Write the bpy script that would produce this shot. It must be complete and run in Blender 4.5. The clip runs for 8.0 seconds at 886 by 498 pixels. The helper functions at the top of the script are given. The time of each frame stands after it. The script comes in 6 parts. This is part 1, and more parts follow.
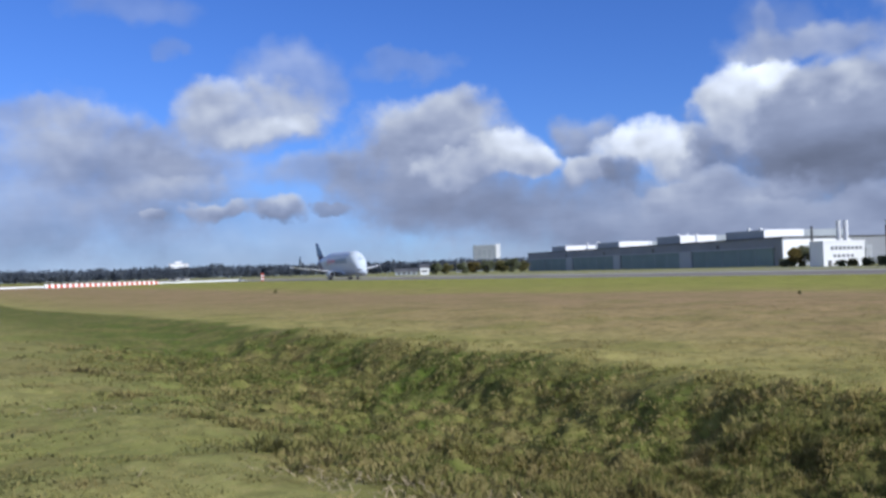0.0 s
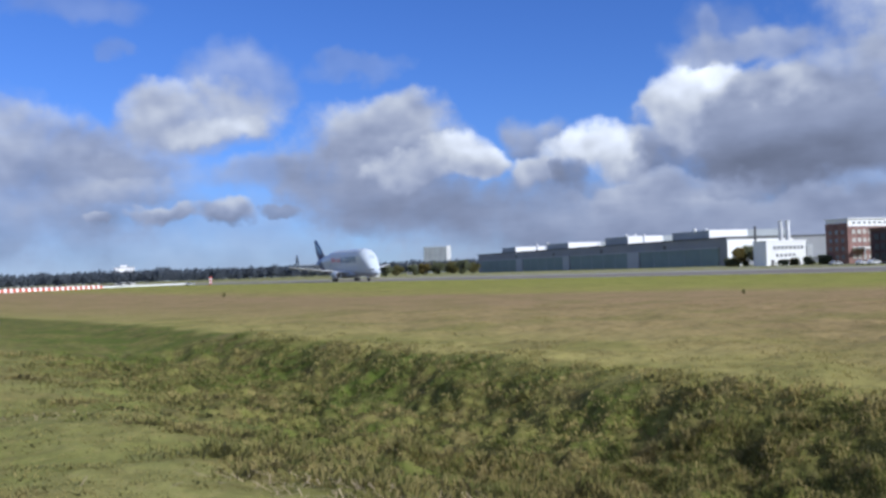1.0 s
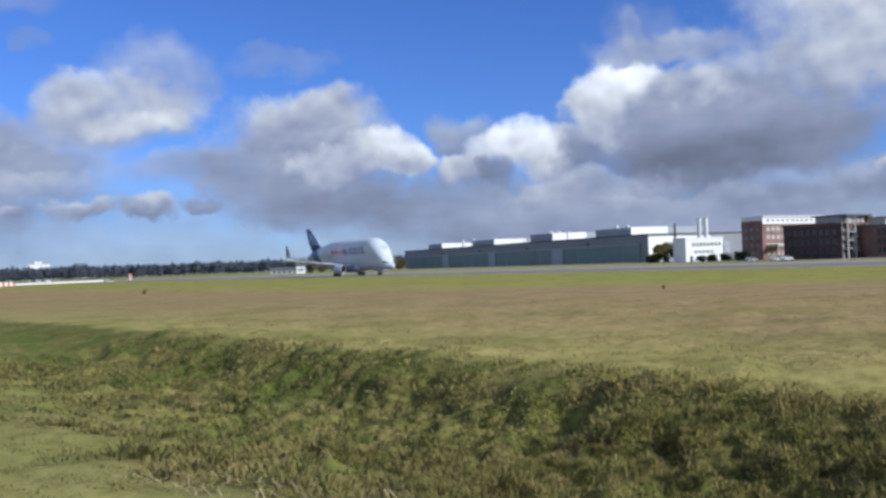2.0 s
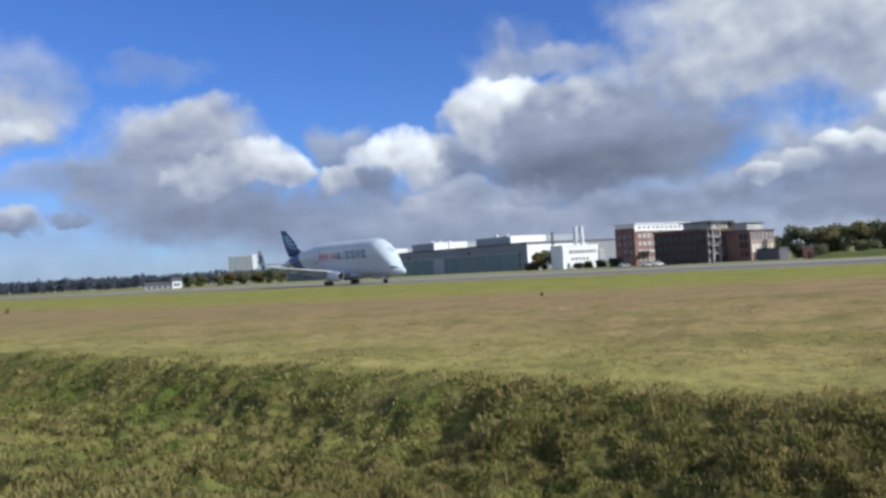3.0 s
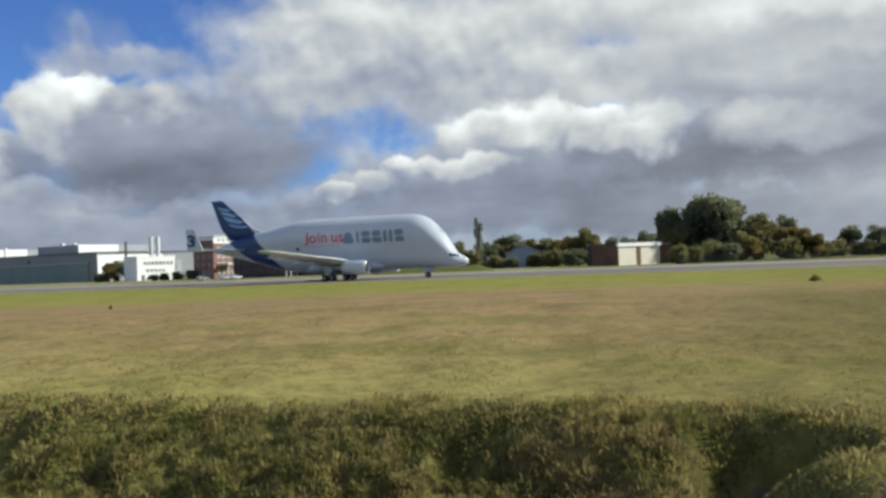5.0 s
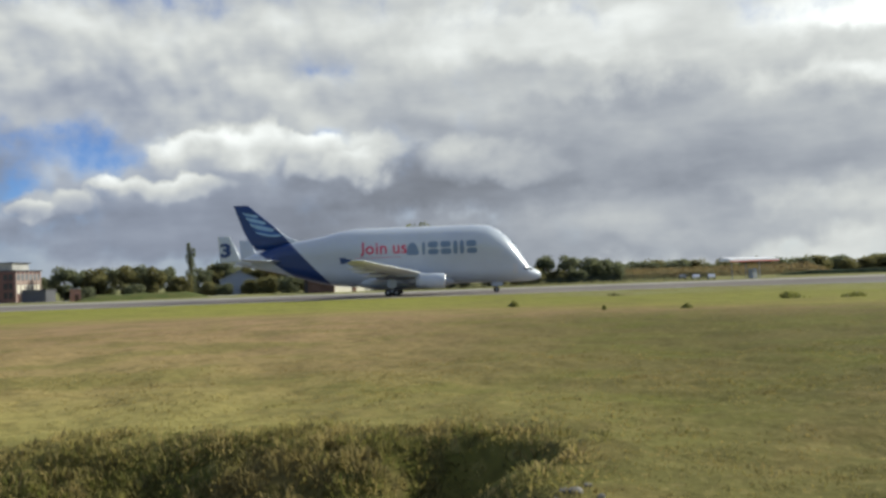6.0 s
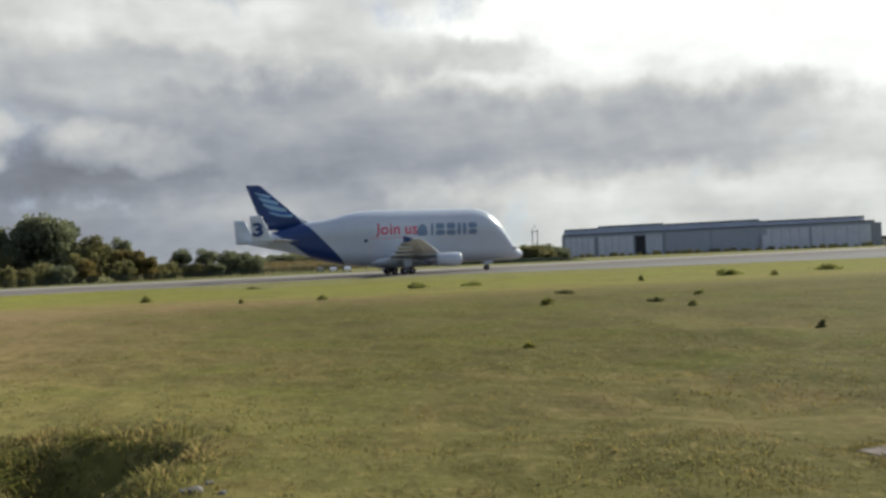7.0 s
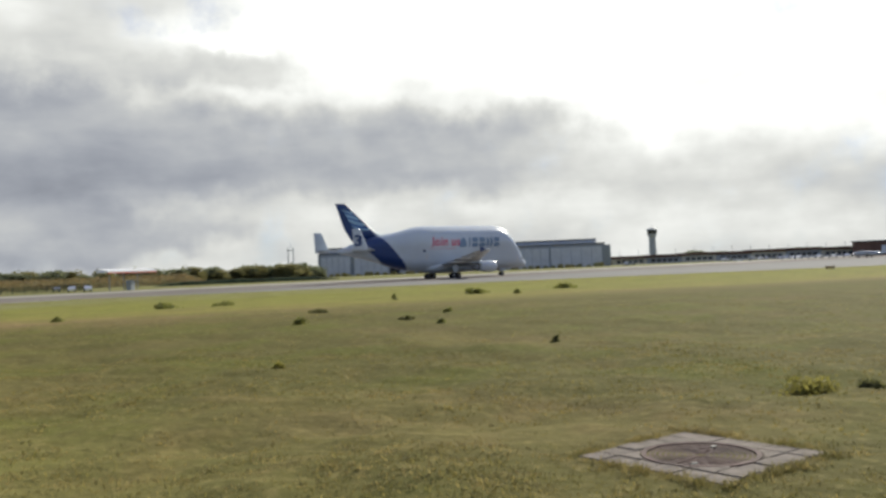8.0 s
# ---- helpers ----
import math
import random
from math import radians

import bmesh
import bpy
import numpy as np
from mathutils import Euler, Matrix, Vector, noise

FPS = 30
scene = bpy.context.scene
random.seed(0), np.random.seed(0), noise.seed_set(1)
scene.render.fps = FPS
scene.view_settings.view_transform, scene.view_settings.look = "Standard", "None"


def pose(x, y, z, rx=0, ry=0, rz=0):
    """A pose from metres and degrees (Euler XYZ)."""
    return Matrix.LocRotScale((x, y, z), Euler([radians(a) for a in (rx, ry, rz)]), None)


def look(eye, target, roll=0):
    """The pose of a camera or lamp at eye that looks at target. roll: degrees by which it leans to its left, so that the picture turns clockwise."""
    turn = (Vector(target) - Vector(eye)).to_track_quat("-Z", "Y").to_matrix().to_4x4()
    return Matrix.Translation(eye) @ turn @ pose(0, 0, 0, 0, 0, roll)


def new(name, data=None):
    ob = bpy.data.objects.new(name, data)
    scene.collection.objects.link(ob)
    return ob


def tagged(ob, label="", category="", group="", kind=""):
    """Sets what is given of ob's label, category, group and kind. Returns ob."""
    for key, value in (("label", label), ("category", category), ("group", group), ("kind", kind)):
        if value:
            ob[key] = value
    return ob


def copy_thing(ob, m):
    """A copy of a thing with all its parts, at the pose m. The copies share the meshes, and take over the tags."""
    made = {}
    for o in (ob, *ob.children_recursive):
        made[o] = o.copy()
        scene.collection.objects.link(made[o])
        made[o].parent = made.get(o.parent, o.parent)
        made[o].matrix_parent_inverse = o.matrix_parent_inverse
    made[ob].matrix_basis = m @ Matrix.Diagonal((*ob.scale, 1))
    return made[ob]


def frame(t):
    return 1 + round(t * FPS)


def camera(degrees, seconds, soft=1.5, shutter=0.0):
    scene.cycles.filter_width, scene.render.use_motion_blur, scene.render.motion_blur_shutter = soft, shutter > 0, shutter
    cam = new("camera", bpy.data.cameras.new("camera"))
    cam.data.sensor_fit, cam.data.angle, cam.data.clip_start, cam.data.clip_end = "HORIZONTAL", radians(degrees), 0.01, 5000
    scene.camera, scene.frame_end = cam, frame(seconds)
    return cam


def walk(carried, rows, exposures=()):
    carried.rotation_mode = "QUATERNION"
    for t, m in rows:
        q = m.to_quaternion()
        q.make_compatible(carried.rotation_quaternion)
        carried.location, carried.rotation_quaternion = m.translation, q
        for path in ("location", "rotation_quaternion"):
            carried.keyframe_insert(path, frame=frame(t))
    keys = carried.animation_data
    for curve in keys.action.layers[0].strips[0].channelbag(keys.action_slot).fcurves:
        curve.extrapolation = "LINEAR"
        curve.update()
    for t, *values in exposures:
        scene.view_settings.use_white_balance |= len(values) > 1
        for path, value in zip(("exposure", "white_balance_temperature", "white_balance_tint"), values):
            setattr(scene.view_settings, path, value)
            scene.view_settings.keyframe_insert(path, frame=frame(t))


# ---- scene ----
cam = camera(52.44, 8.0, soft=3.0)
EYE, ARM = 1.5, 0.3  # eye height; the phone swings round at arm's length
# seconds, yaw, pitch, roll
ROWS = [
    (0.0, 1.85, 1.34, 1.68),
    (0.5, 0.33, 1.31, 1.95),
    (1.0, -1.29, 1.35, 2.09),
    (1.5, -3.38, 1.08, 2.16),
    (1.7, -4.29, 1.03, 2.21),
    (2.8, -11.78, 0.96, 2.62),
    (3.0, -13.46, 1.27, 3.23),
    (3.5, -19.87, 1.0, 2.91),
    (4.0, -26.17, 0.39, 2.61),
    (4.2, -28.49, 0.41, 2.54),
    (5.3, -44.62, 1.11, 2.11),
    (5.5, -47.91, 1.37, 2.0),
    (6.0, -57.76, 1.84, 2.04),
    (6.5, -68.76, 1.32, 2.51),
    (7.0, -80.43, 0.51, 2.45),
    (7.5, -89.22, 1.09, 2.61),
    (8.0, -95.88, 1.08, 2.29),
]
walk(cam, [(t, pose(-math.sin(radians(yaw)) * ARM, math.cos(radians(yaw)) * ARM - ARM, EYE, 90 + pitch, roll, yaw)) for t, yaw, pitch, roll in ROWS],
     exposures=[(0.0, -0.05, 5430, 12.5), (1.5, -0.03, 5480, 12), (3.5, 0.0, 5750, 7), (4.2, 0.0, 5920, 6), (5.5, 0.0, 6230, 4), (6.0, 0.0, 6270, 4), (6.5, -0.1, 6320, 4), (7.0, -0.07, 6370, 5), (8.0, 0.05, 6450, 6)])

# ---------------------------------------------------------------- light
SUN_AZ, SUN_EL = radians(126), radians(29)
world = bpy.data.worlds.new("sky")
world.use_nodes = True
world.cycles.sampling_method, world.cycles.sample_map_resolution = "MANUAL", 256
wn, wl = world.node_tree.nodes, world.node_tree.links
wn.clear()
sky = wn.new("ShaderNodeTexSky")
sky.sky_type, sky.sun_disc = "NISHITA", False
sky.sun_elevation, sky.sun_rotation = SUN_EL, SUN_AZ
sky.air_density, sky.dust_density, sky.ozone_density = 1.0, 0.15, 3.0


def wnode(kind, op=None, *ins):
    """A node of the sky; ins: sockets or values for its inputs in order."""
    n = wn.new(kind)
    if op:
        n.operation = op
    for i, v in enumerate(ins):
        if v is None:
            continue
        if hasattr(v, "is_output"):
            wl.new(v, n.inputs[i])
        else:
            n.inputs[i].default_value = v
    return n.outputs[0]


def wmath(op, *ins):
    return wnode("ShaderNodeMath", op, *ins)


def wvec(op, *ins):
    return wnode("ShaderNodeVectorMath", op, *ins)


def wsmooth(a, b, v):
    n = wn.new("ShaderNodeMapRange")
    n.interpolation_type = "SMOOTHSTEP"
    n.inputs[1].default_value, n.inputs[2].default_value = a, b
    wl.new(v, n.inputs[0])
    return n.outputs[0]


def wnoise(scale, detail, rough, shift, flat=1.0):
    n = wn.new("ShaderNodeTexNoise")
    n.inputs["Scale"].default_value, n.inputs["Detail"].default_value, n.inputs["Roughness"].default_value = scale, detail, rough
    wl.new(wvec("MULTIPLY_ADD", way, (1.0, 1.0, flat), (shift, 0.3 * shift, 0.0)), n.inputs["Vector"])
    return n


# the direction as azimuth and elevation in degrees, billowed by noise
way = wn.new("ShaderNodeTexCoord").outputs["Generated"]
sep = wn.new("ShaderNodeSeparateXYZ")
wl.new(way, sep.inputs[0])
azim = wmath("MULTIPLY", wmath("ARCTAN2", sep.outputs[0], sep.outputs[1]), 57.2958)
elev = wmath("MULTIPLY", wmath("ARCSINE", sep.outputs[2]), 57.2958)
comb = wnode("ShaderNodeCombineXYZ", None, azim, elev, 1.0)
big, small, crisp = wnoise(9.0, 3.0, 0.5, 3.0), wnoise(24.0, 3.0, 0.5, 7.0), wnoise(55.0, 3.0, 0.5, 4.0)
billow = wvec("ADD", wvec("MULTIPLY", wvec("SUBTRACT", big.outputs["Color"], (0.5, 0.5, 0.5)), (4.0, 3.0, 0.0)), wvec("MULTIPLY", wvec("SUBTRACT", small.outputs["Color"], (0.5, 0.5, 0.5)), (2.6, 2.2, 0.0)))
billow = wvec("ADD", billow, wvec("MULTIPLY", wvec("SUBTRACT", crisp.outputs["Color"], (0.5, 0.5, 0.5)), (0.7, 0.6, 0.0)))
spot = wvec("ADD", comb, billow)
rag, grain = wnoise(17.0, 6.0, 0.55, 1.0), wnoise(7.0, 5.0, 0.5, 5.0, 3.0)
rough_edge = wmath("MULTIPLY", wmath("SUBTRACT", rag.outputs["Fac"], 0.5), 2.2)
sheet = wsmooth(38.0, 60.0, azim)  # towards the sun the heaps flatten into a sheet
mottle = wmath("MULTIPLY", wmath("SUBTRACT", grain.outputs["Fac"], 0.5), 0.34)
# lumps lit from above: the fall of a noise towards the zenith
lump_a, lump_b = wnoise(20.0, 2.5, 0.45, 2.0), wnoise(20.0, 2.5, 0.45, 2.0)
wl.new(wvec("ADD", wvec("ADD", way, (2.0, 0.6, 0.0)), (0.004, -0.003, 0.014)), lump_b.inputs["Vector"])
relief = wmath("MULTIPLY", wmath("SUBTRACT", lump_a.outputs["Fac"], lump_b.outputs["Fac"]), wmath("MULTIPLY_ADD", sheet, -0.34, 0.46))


def puff(az, el, half_az, half_el, opacity, bright, drop):
    """One cloud mass over those before it: its direction, half sizes in degrees, opacity, brightness and how much darker its base is."""
    global heap, cover
    d = wvec("MULTIPLY", wvec("SUBTRACT", spot, (az, el, 1.0)), (1 / half_az, 1 / half_el, 0.0))
    q = wn.new("ShaderNodeVectorMath")
    q.operation = "DOT_PRODUCT"
    wl.new(d, q.inputs[0])
    wl.new(d, q.inputs[1])
    soft = 1.0 if opacity < 0.8 else min(1.0, half_el / 2.2)
    ragged = wmath("ADD", q.outputs["Value"], rough_edge)
    a = wn.new("ShaderNodeMapRange")
    a.interpolation_type = "SMOOTHSTEP"
    if drop >= 0.1 and opacity > 0.85:
        soft *= 0.3
    for n, v in enumerate((1.4 + 0.4 * soft, 0.5 - 0.4 * soft, 0.0, opacity)):
        a.inputs[n + 1].default_value = v
    wl.new(ragged, a.inputs[0])
    dot = wn.new("ShaderNodeVectorMath")
    dot.operation = "DOT_PRODUCT"
    wl.new(d, dot.inputs[0])
    dot.inputs[1].default_value = (0.0, drop, 0.0)
    tone = wmath("ADD", dot.outputs["Value"], bright - 0.4 * drop)
    keep = wmath("SUBTRACT", 1.0, a.outputs[0])
    heap = wmath("MULTIPLY_ADD", heap, keep, wmath("MULTIPLY", tone, a.outputs[0]))
    cover = wmath("MULTIPLY_ADD", cover, keep, a.outputs[0])


# elsewhere the same broken cloud goes on
loose = wnoise(3.0, 4.0, 0.55, 11.0)
outside = wmath("MAXIMUM", wsmooth(17.0, 26.0, elev), wmath("MAXIMUM", wsmooth(124.0, 135.0, azim), wsmooth(30.0, 40.0, wmath("MULTIPLY", azim, -1.0))))
far_cover = wmath("MULTIPLY", wsmooth(0.42, 0.62, loose.outputs["Fac"]), outside)
cover, heap = far_cover, wmath("MULTIPLY", far_cover, 0.82)
puff(96.0, 8.0, 53.8, 17.9, 1.00, 0.92, 0.00)
puff(100.0, 24.0, 50.4, 10.1, 1.00, 1.10, 0.00)
puff(60.0, 22.0, 24.6, 7.3, 1.00, 0.86, 0.00)
puff(14.0, 1.8, 16.8, 2.9, 0.75, 0.66, 0.00)
puff(36.0, 1.8, 15.7, 2.9, 0.75, 0.70, 0.00)
puff(-20.0, 2.0, 15.7, 2.9, 0.50, 0.70, 0.00)
puff(-25.0, 5.6, 8.9, 4.4, 0.65, 0.73, 0.06)
puff(-20.3, 6.6, 7.3, 3.2, 0.65, 0.75, 0.06)
puff(-25.8, 9.9, 2.8, 0.9, 0.60, 0.74, 0.05)
puff(-21.5, 7.8, 6.0, 2.2, 0.70, 0.75, 0.08)
puff(-13.8, 9.9, 4.8, 2.2, 0.90, 0.84, 0.14)
puff(-11.1, 12.2, 3.2, 2.4, 0.50, 0.76, 0.04)
puff(-16.5, 10.4, 2.0, 1.6, 0.75, 0.80, 0.06)
puff(-17.1, 7.0, 2.4, 1.1, 0.60, 0.62, 0.00)
puff(-18.3, 5.5, 2.8, 0.9, 0.60, 0.77, 0.10)
puff(-12.8, 9.2, 2.8, 0.9, 0.80, 0.88, 0.10)
puff(-9.7, 6.1, 3.6, 1.2, 0.75, 0.70, 0.05)
puff(-16.0, 3.9, 2.2, 0.6, 0.95, 0.86, 0.14)
puff(-12.2, 3.8, 1.9, 0.8, 0.95, 0.80, 0.20)
puff(-19.3, 3.9, 0.7, 0.3, 0.80, 0.80, 0.10)
puff(-8.7, 3.7, 1.3, 0.4, 0.80, 0.62, 0.05)
puff(-3.8, 12.9, 3.2, 0.7, 0.30, 0.74, 0.00)
puff(-20.7, 16.0, 3.2, 1.1, 0.32, 0.74, 0.00)
puff(-18.4, 13.9, 0.8, 0.6, 0.30, 0.70, 0.00)
puff(21.3, 12.6, 4.8, 0.9, 0.50, 0.76, 0.00)
puff(19.2, 13.3, 2.4, 2.0, 0.28, 0.74, 0.00)
puff(9.5, 3.3, 13.3, 2.2, 0.79, 0.67, 0.02)
puff(-2.5, 7.7, 5.6, 3.4, 1.00, 0.80, 0.16)
puff(-1.9, 10.3, 3.4, 1.3, 0.95, 0.84, 0.08)
puff(-5.1, 5.2, 3.2, 2.4, 0.79, 0.66, 0.04)
puff(-0.1, 4.4, 6.9, 2.0, 0.79, 0.65, 0.04)
puff(-0.4, 6.4, 3.6, 1.1, 0.90, 0.86, 0.14)
puff(2.5, 7.4, 2.5, 1.4, 1.00, 0.95, 0.14)
puff(4.1, 6.9, 1.7, 1.0, 1.00, 0.95, 0.12)
puff(7.6, 8.3, 1.9, 1.4, 0.90, 0.72, 0.08)
puff(7.5, 6.1, 1.8, 1.1, 1.00, 0.88, 0.14)
puff(11.3, 7.0, 3.5, 1.6, 1.00, 0.98, 0.12)
puff(12.8, 5.9, 2.0, 1.0, 1.00, 0.90, 0.14)
puff(9.6, 5.8, 1.0, 1.0, 0.80, 0.64, 0.04)
puff(14.6, 4.1, 4.8, 0.9, 0.90, 0.78, 0.10)
puff(19.4, 2.5, 10.1, 1.6, 0.79, 0.68, 0.02)
puff(21.4, 7.7, 6.9, 3.4, 1.00, 0.68, 0.12)
puff(20.5, 5.8, 6.5, 1.6, 0.70, 0.58, 0.04)
puff(16.9, 9.2, 2.4, 2.5, 1.00, 0.94, 0.16)
puff(19.2, 9.9, 2.1, 1.9, 1.00, 0.99, 0.12)
puff(18.7, 8.4, 2.5, 1.5, 0.90, 0.92, 0.16)
puff(22.8, 10.2, 2.5, 1.5, 0.50, 0.86, 0.12)
puff(22.7, 8.0, 4.8, 2.1, 0.95, 0.66, 0.06)
puff(17.3, 4.8, 4.8, 0.7, 0.70, 0.80, 0.12)
puff(39.8, 11.9, 10.1, 2.8, 1.00, 0.84, 0.06)
puff(33.7, 15.1, 5.2, 1.6, 0.90, 0.86, 0.04)
puff(38.6, 12.9, 6.9, 1.6, 0.90, 0.89, 0.04)
puff(44.7, 11.4, 6.0, 2.4, 1.00, 0.86, 0.06)
puff(21.5, 12.6, 4.0, 0.7, 0.40, 0.80, 0.04)
puff(42.0, 5.4, 8.5, 3.0, 0.95, 0.70, 0.10)
puff(43.9, 7.8, 3.6, 1.4, 0.95, 0.88, 0.10)
puff(34.5, 5.0, 2.8, 1.1, 0.90, 0.82, 0.10)
puff(19.1, 14.0, 0.9, 1.3, 0.28, 0.78, 0.00)
puff(27.5, 11.2, 4.0, 1.0, 0.60, 0.82, 0.05)
puff(17.0, 10.1, 2.2, 1.6, 1.00, 0.97, 0.14)
puff(18.7, 10.9, 1.7, 1.0, 1.00, 1.00, 0.10)
puff(22.7, 8.9, 5.2, 2.4, 0.90, 0.76, 0.10)
puff(25.8, 6.8, 5.2, 2.0, 0.95, 0.66, 0.06)
puff(27.8, 4.2, 5.2, 1.3, 0.70, 0.72, 0.02)
puff(24.2, 3.1, 8.1, 1.1, 0.80, 0.68, 0.02)
puff(36.5, 14.6, 10.1, 3.2, 1.00, 0.86, 0.08)
puff(32.6, 11.3, 7.7, 1.8, 0.95, 0.83, 0.08)
puff(47.2, 14.9, 10.1, 2.4, 1.00, 0.88, 0.06)
puff(38.8, 11.0, 10.1, 1.5, 0.90, 0.78, 0.04)
puff(47.1, 11.0, 6.0, 1.5, 0.90, 0.86, 0.06)
puff(51.4, 11.6, 3.2, 1.5, 0.80, 0.90, 0.06)
puff(59.7, 14.2, 8.1, 2.4, 1.00, 0.93, 0.08)
puff(64.8, 15.0, 6.0, 1.0, 0.90, 0.94, 0.00)
puff(71.2, 12.9, 8.1, 2.4, 1.00, 0.97, 0.06)
puff(56.1, 11.2, 6.0, 1.5, 0.90, 0.88, 0.04)
puff(69.2, 2.4, 8.5, 2.0, 0.90, 0.66, -0.05)
puff(55.7, 2.6, 8.1, 1.6, 1.00, 0.61, 0.00)
puff(45.1, 5.3, 10.5, 2.7, 1.00, 0.68, 0.08)
puff(42.8, 2.9, 10.5, 1.5, 1.00, 0.61, 0.02)
puff(24.8, 7.8, 7.3, 3.2, 1.00, 0.66, 0.10)
puff(22.8, 10.2, 2.4, 0.9, 0.70, 0.88, 0.04)
puff(66.4, 14.9, 10.1, 1.6, 0.90, 1.00, 0.04)
puff(75.3, 12.4, 12.1, 2.4, 1.00, 1.00, 0.04)
puff(59.1, 11.2, 12.1, 2.0, 0.85, 0.81, 0.02)
puff(71.6, 10.0, 12.1, 2.4, 0.70, 0.89, 0.02)
puff(66.1, 8.5, 14.1, 2.4, 0.78, 0.70, 0.02)
puff(60.6, 6.2, 12.1, 1.9, 1.00, 0.56, 0.00)
puff(69.6, 4.8, 10.1, 1.5, 1.00, 0.59, 0.00)
puff(76.8, 6.6, 10.1, 1.5, 0.85, 0.68, 0.00)
puff(90.6, 12.9, 10.1, 3.2, 1.00, 1.10, 0.04)
puff(52.4, 7.6, 2.9, 1.5, 0.95, 0.87, 0.12)
puff(49.8, 8.0, 2.1, 1.5, 1.00, 0.94, 0.12)
puff(46.3, 8.7, 2.4, 1.5, 1.00, 0.97, 0.12)
puff(42.4, 8.2, 2.3, 1.3, 0.95, 0.90, 0.12)
puff(41.1, 6.1, 3.6, 0.9, 0.95, 0.92, 0.14)
puff(37.9, 6.6, 1.4, 0.8, 0.95, 0.95, 0.10)
puff(35.5, 5.2, 2.3, 1.0, 0.90, 0.86, 0.10)
puff(32.9, 4.8, 1.0, 0.6, 0.95, 0.95, 0.10)
puff(46.1, 8.8, 1.4, 0.9, 1.00, 0.99, 0.10)
puff(49.9, 8.5, 1.6, 1.0, 1.00, 0.98, 0.12)
puff(52.5, 7.3, 1.9, 1.0, 0.95, 0.92, 0.12)
puff(41.9, 8.4, 1.4, 0.8, 0.95, 0.94, 0.10)
puff(60.5, 7.5, 3.6, 1.4, 0.78, 0.87, 0.12)
puff(63.3, 6.9, 2.2, 1.0, 0.60, 0.86, 0.10)
puff(63.7, 2.2, 7.3, 1.8, 0.90, 0.65, 0.00)
puff(104.2, 13.4, 22.6, 5.6, 1.00, 1.15, 0.04)
puff(115.9, 10.3, 12.9, 4.8, 1.00, 1.12, 0.02)
puff(73.7, 14.3, 4.8, 2.4, 0.75, 0.88, 0.04)
puff(78.1, 12.9, 4.4, 1.6, 0.90, 0.90, 0.04)
puff(82.1, 12.5, 5.2, 1.2, 0.60, 0.79, 0.04)
puff(74.4, 7.9, 10.5, 3.0, 0.90, 0.68, 0.02)
puff(74.3, 3.7, 10.5, 1.9, 0.95, 0.70, -0.06)
puff(89.5, 4.8, 10.5, 1.9, 0.95, 0.84, -0.06)
puff(103.7, 3.3, 6.5, 1.6, 1.00, 0.96, 0.00)
puff(113.9, 2.0, 10.5, 1.5, 0.95, 0.95, 0.00)
puff(88.2, 8.2, 16.1, 3.4, 0.42, 0.84, 0.02)
puff(88.1, 7.5, 15.3, 2.5, 0.60, 0.72, 0.02)
puff(98.9, 7.4, 7.7, 2.5, 0.50, 0.76, 0.02)
puff(102.4, 5.7, 6.0, 1.7, 0.50, 0.84, 0.02)
puff(110.8, 5.2, 7.7, 2.4, 0.35, 0.88, 0.02)
puff(117.3, 4.6, 9.7, 3.0, 0.42, 0.86, 0.02)
alpha = cover
level = wmath("DIVIDE", heap, wmath("MAXIMUM", alpha, 0.01))
level = wmath("MAXIMUM", wmath("ADD", wmath("ADD", level, mottle), wmath("MULTIPLY", relief, wsmooth(0.55, 0.85, level))), 0.45)
glow = wmath("MULTIPLY", wmath("POWER", level, 2.2), 0.88)
tint = wn.new("ShaderNodeMix")
tint.data_type = "RGBA"
tint.inputs[7].default_value = (1.0, 0.985, 0.955, 1)
shade = wn.new("ShaderNodeMix")
shade.data_type = "RGBA"
shade.inputs[6].default_value, shade.inputs[7].default_value = (0.88, 0.945, 1.18, 1), (0.925, 0.962, 1.11, 1)
wl.new(sheet, shade.inputs[0])
wl.new(shade.outputs[2], tint.inputs[6])
wl.new(wsmooth(0.6, 0.92, level), tint.inputs[0])
cloud = wvec("MULTIPLY", tint.outputs[2], wnode("ShaderNodeCombineXYZ", None, glow, glow, glow))
hs = wn.new("ShaderNodeHueSaturation")
hs.inputs["Saturation"].default_value = 1.0
wl.new(sky.outputs[0], hs.inputs["Color"])
blue = wvec("MULTIPLY", hs.outputs[0], (0.058, 0.074, 0.118))
both = wn.new("ShaderNodeMix")
both.data_type = "RGBA"
wl.new(alpha, both.inputs[0])
wl.new(blue, both.inputs[6])
wl.new(cloud, both.inputs[7])
bg = wn.new("ShaderNodeBackground")
bg.inputs["Strength"].default_value = 1.0
wout = wn.new("ShaderNodeOutputWorld")
wl.new(both.outputs[2], bg.inputs[0])
wl.new(bg.outputs[0], wout.inputs[0])
scene.world = world
sun = new("sun", bpy.data.lights.new("sun", "SUN"))
sun.data.energy, sun.data.angle, sun.data.color = 5.0, radians(0.8), (1.0, 0.93, 0.82)
sun.matrix_world = look((0, 0, 50), (-math.sin(SUN_AZ) * math.cos(SUN_EL), -math.cos(SUN_AZ) * math.cos(SUN_EL), 50 - math.sin(SUN_EL)))

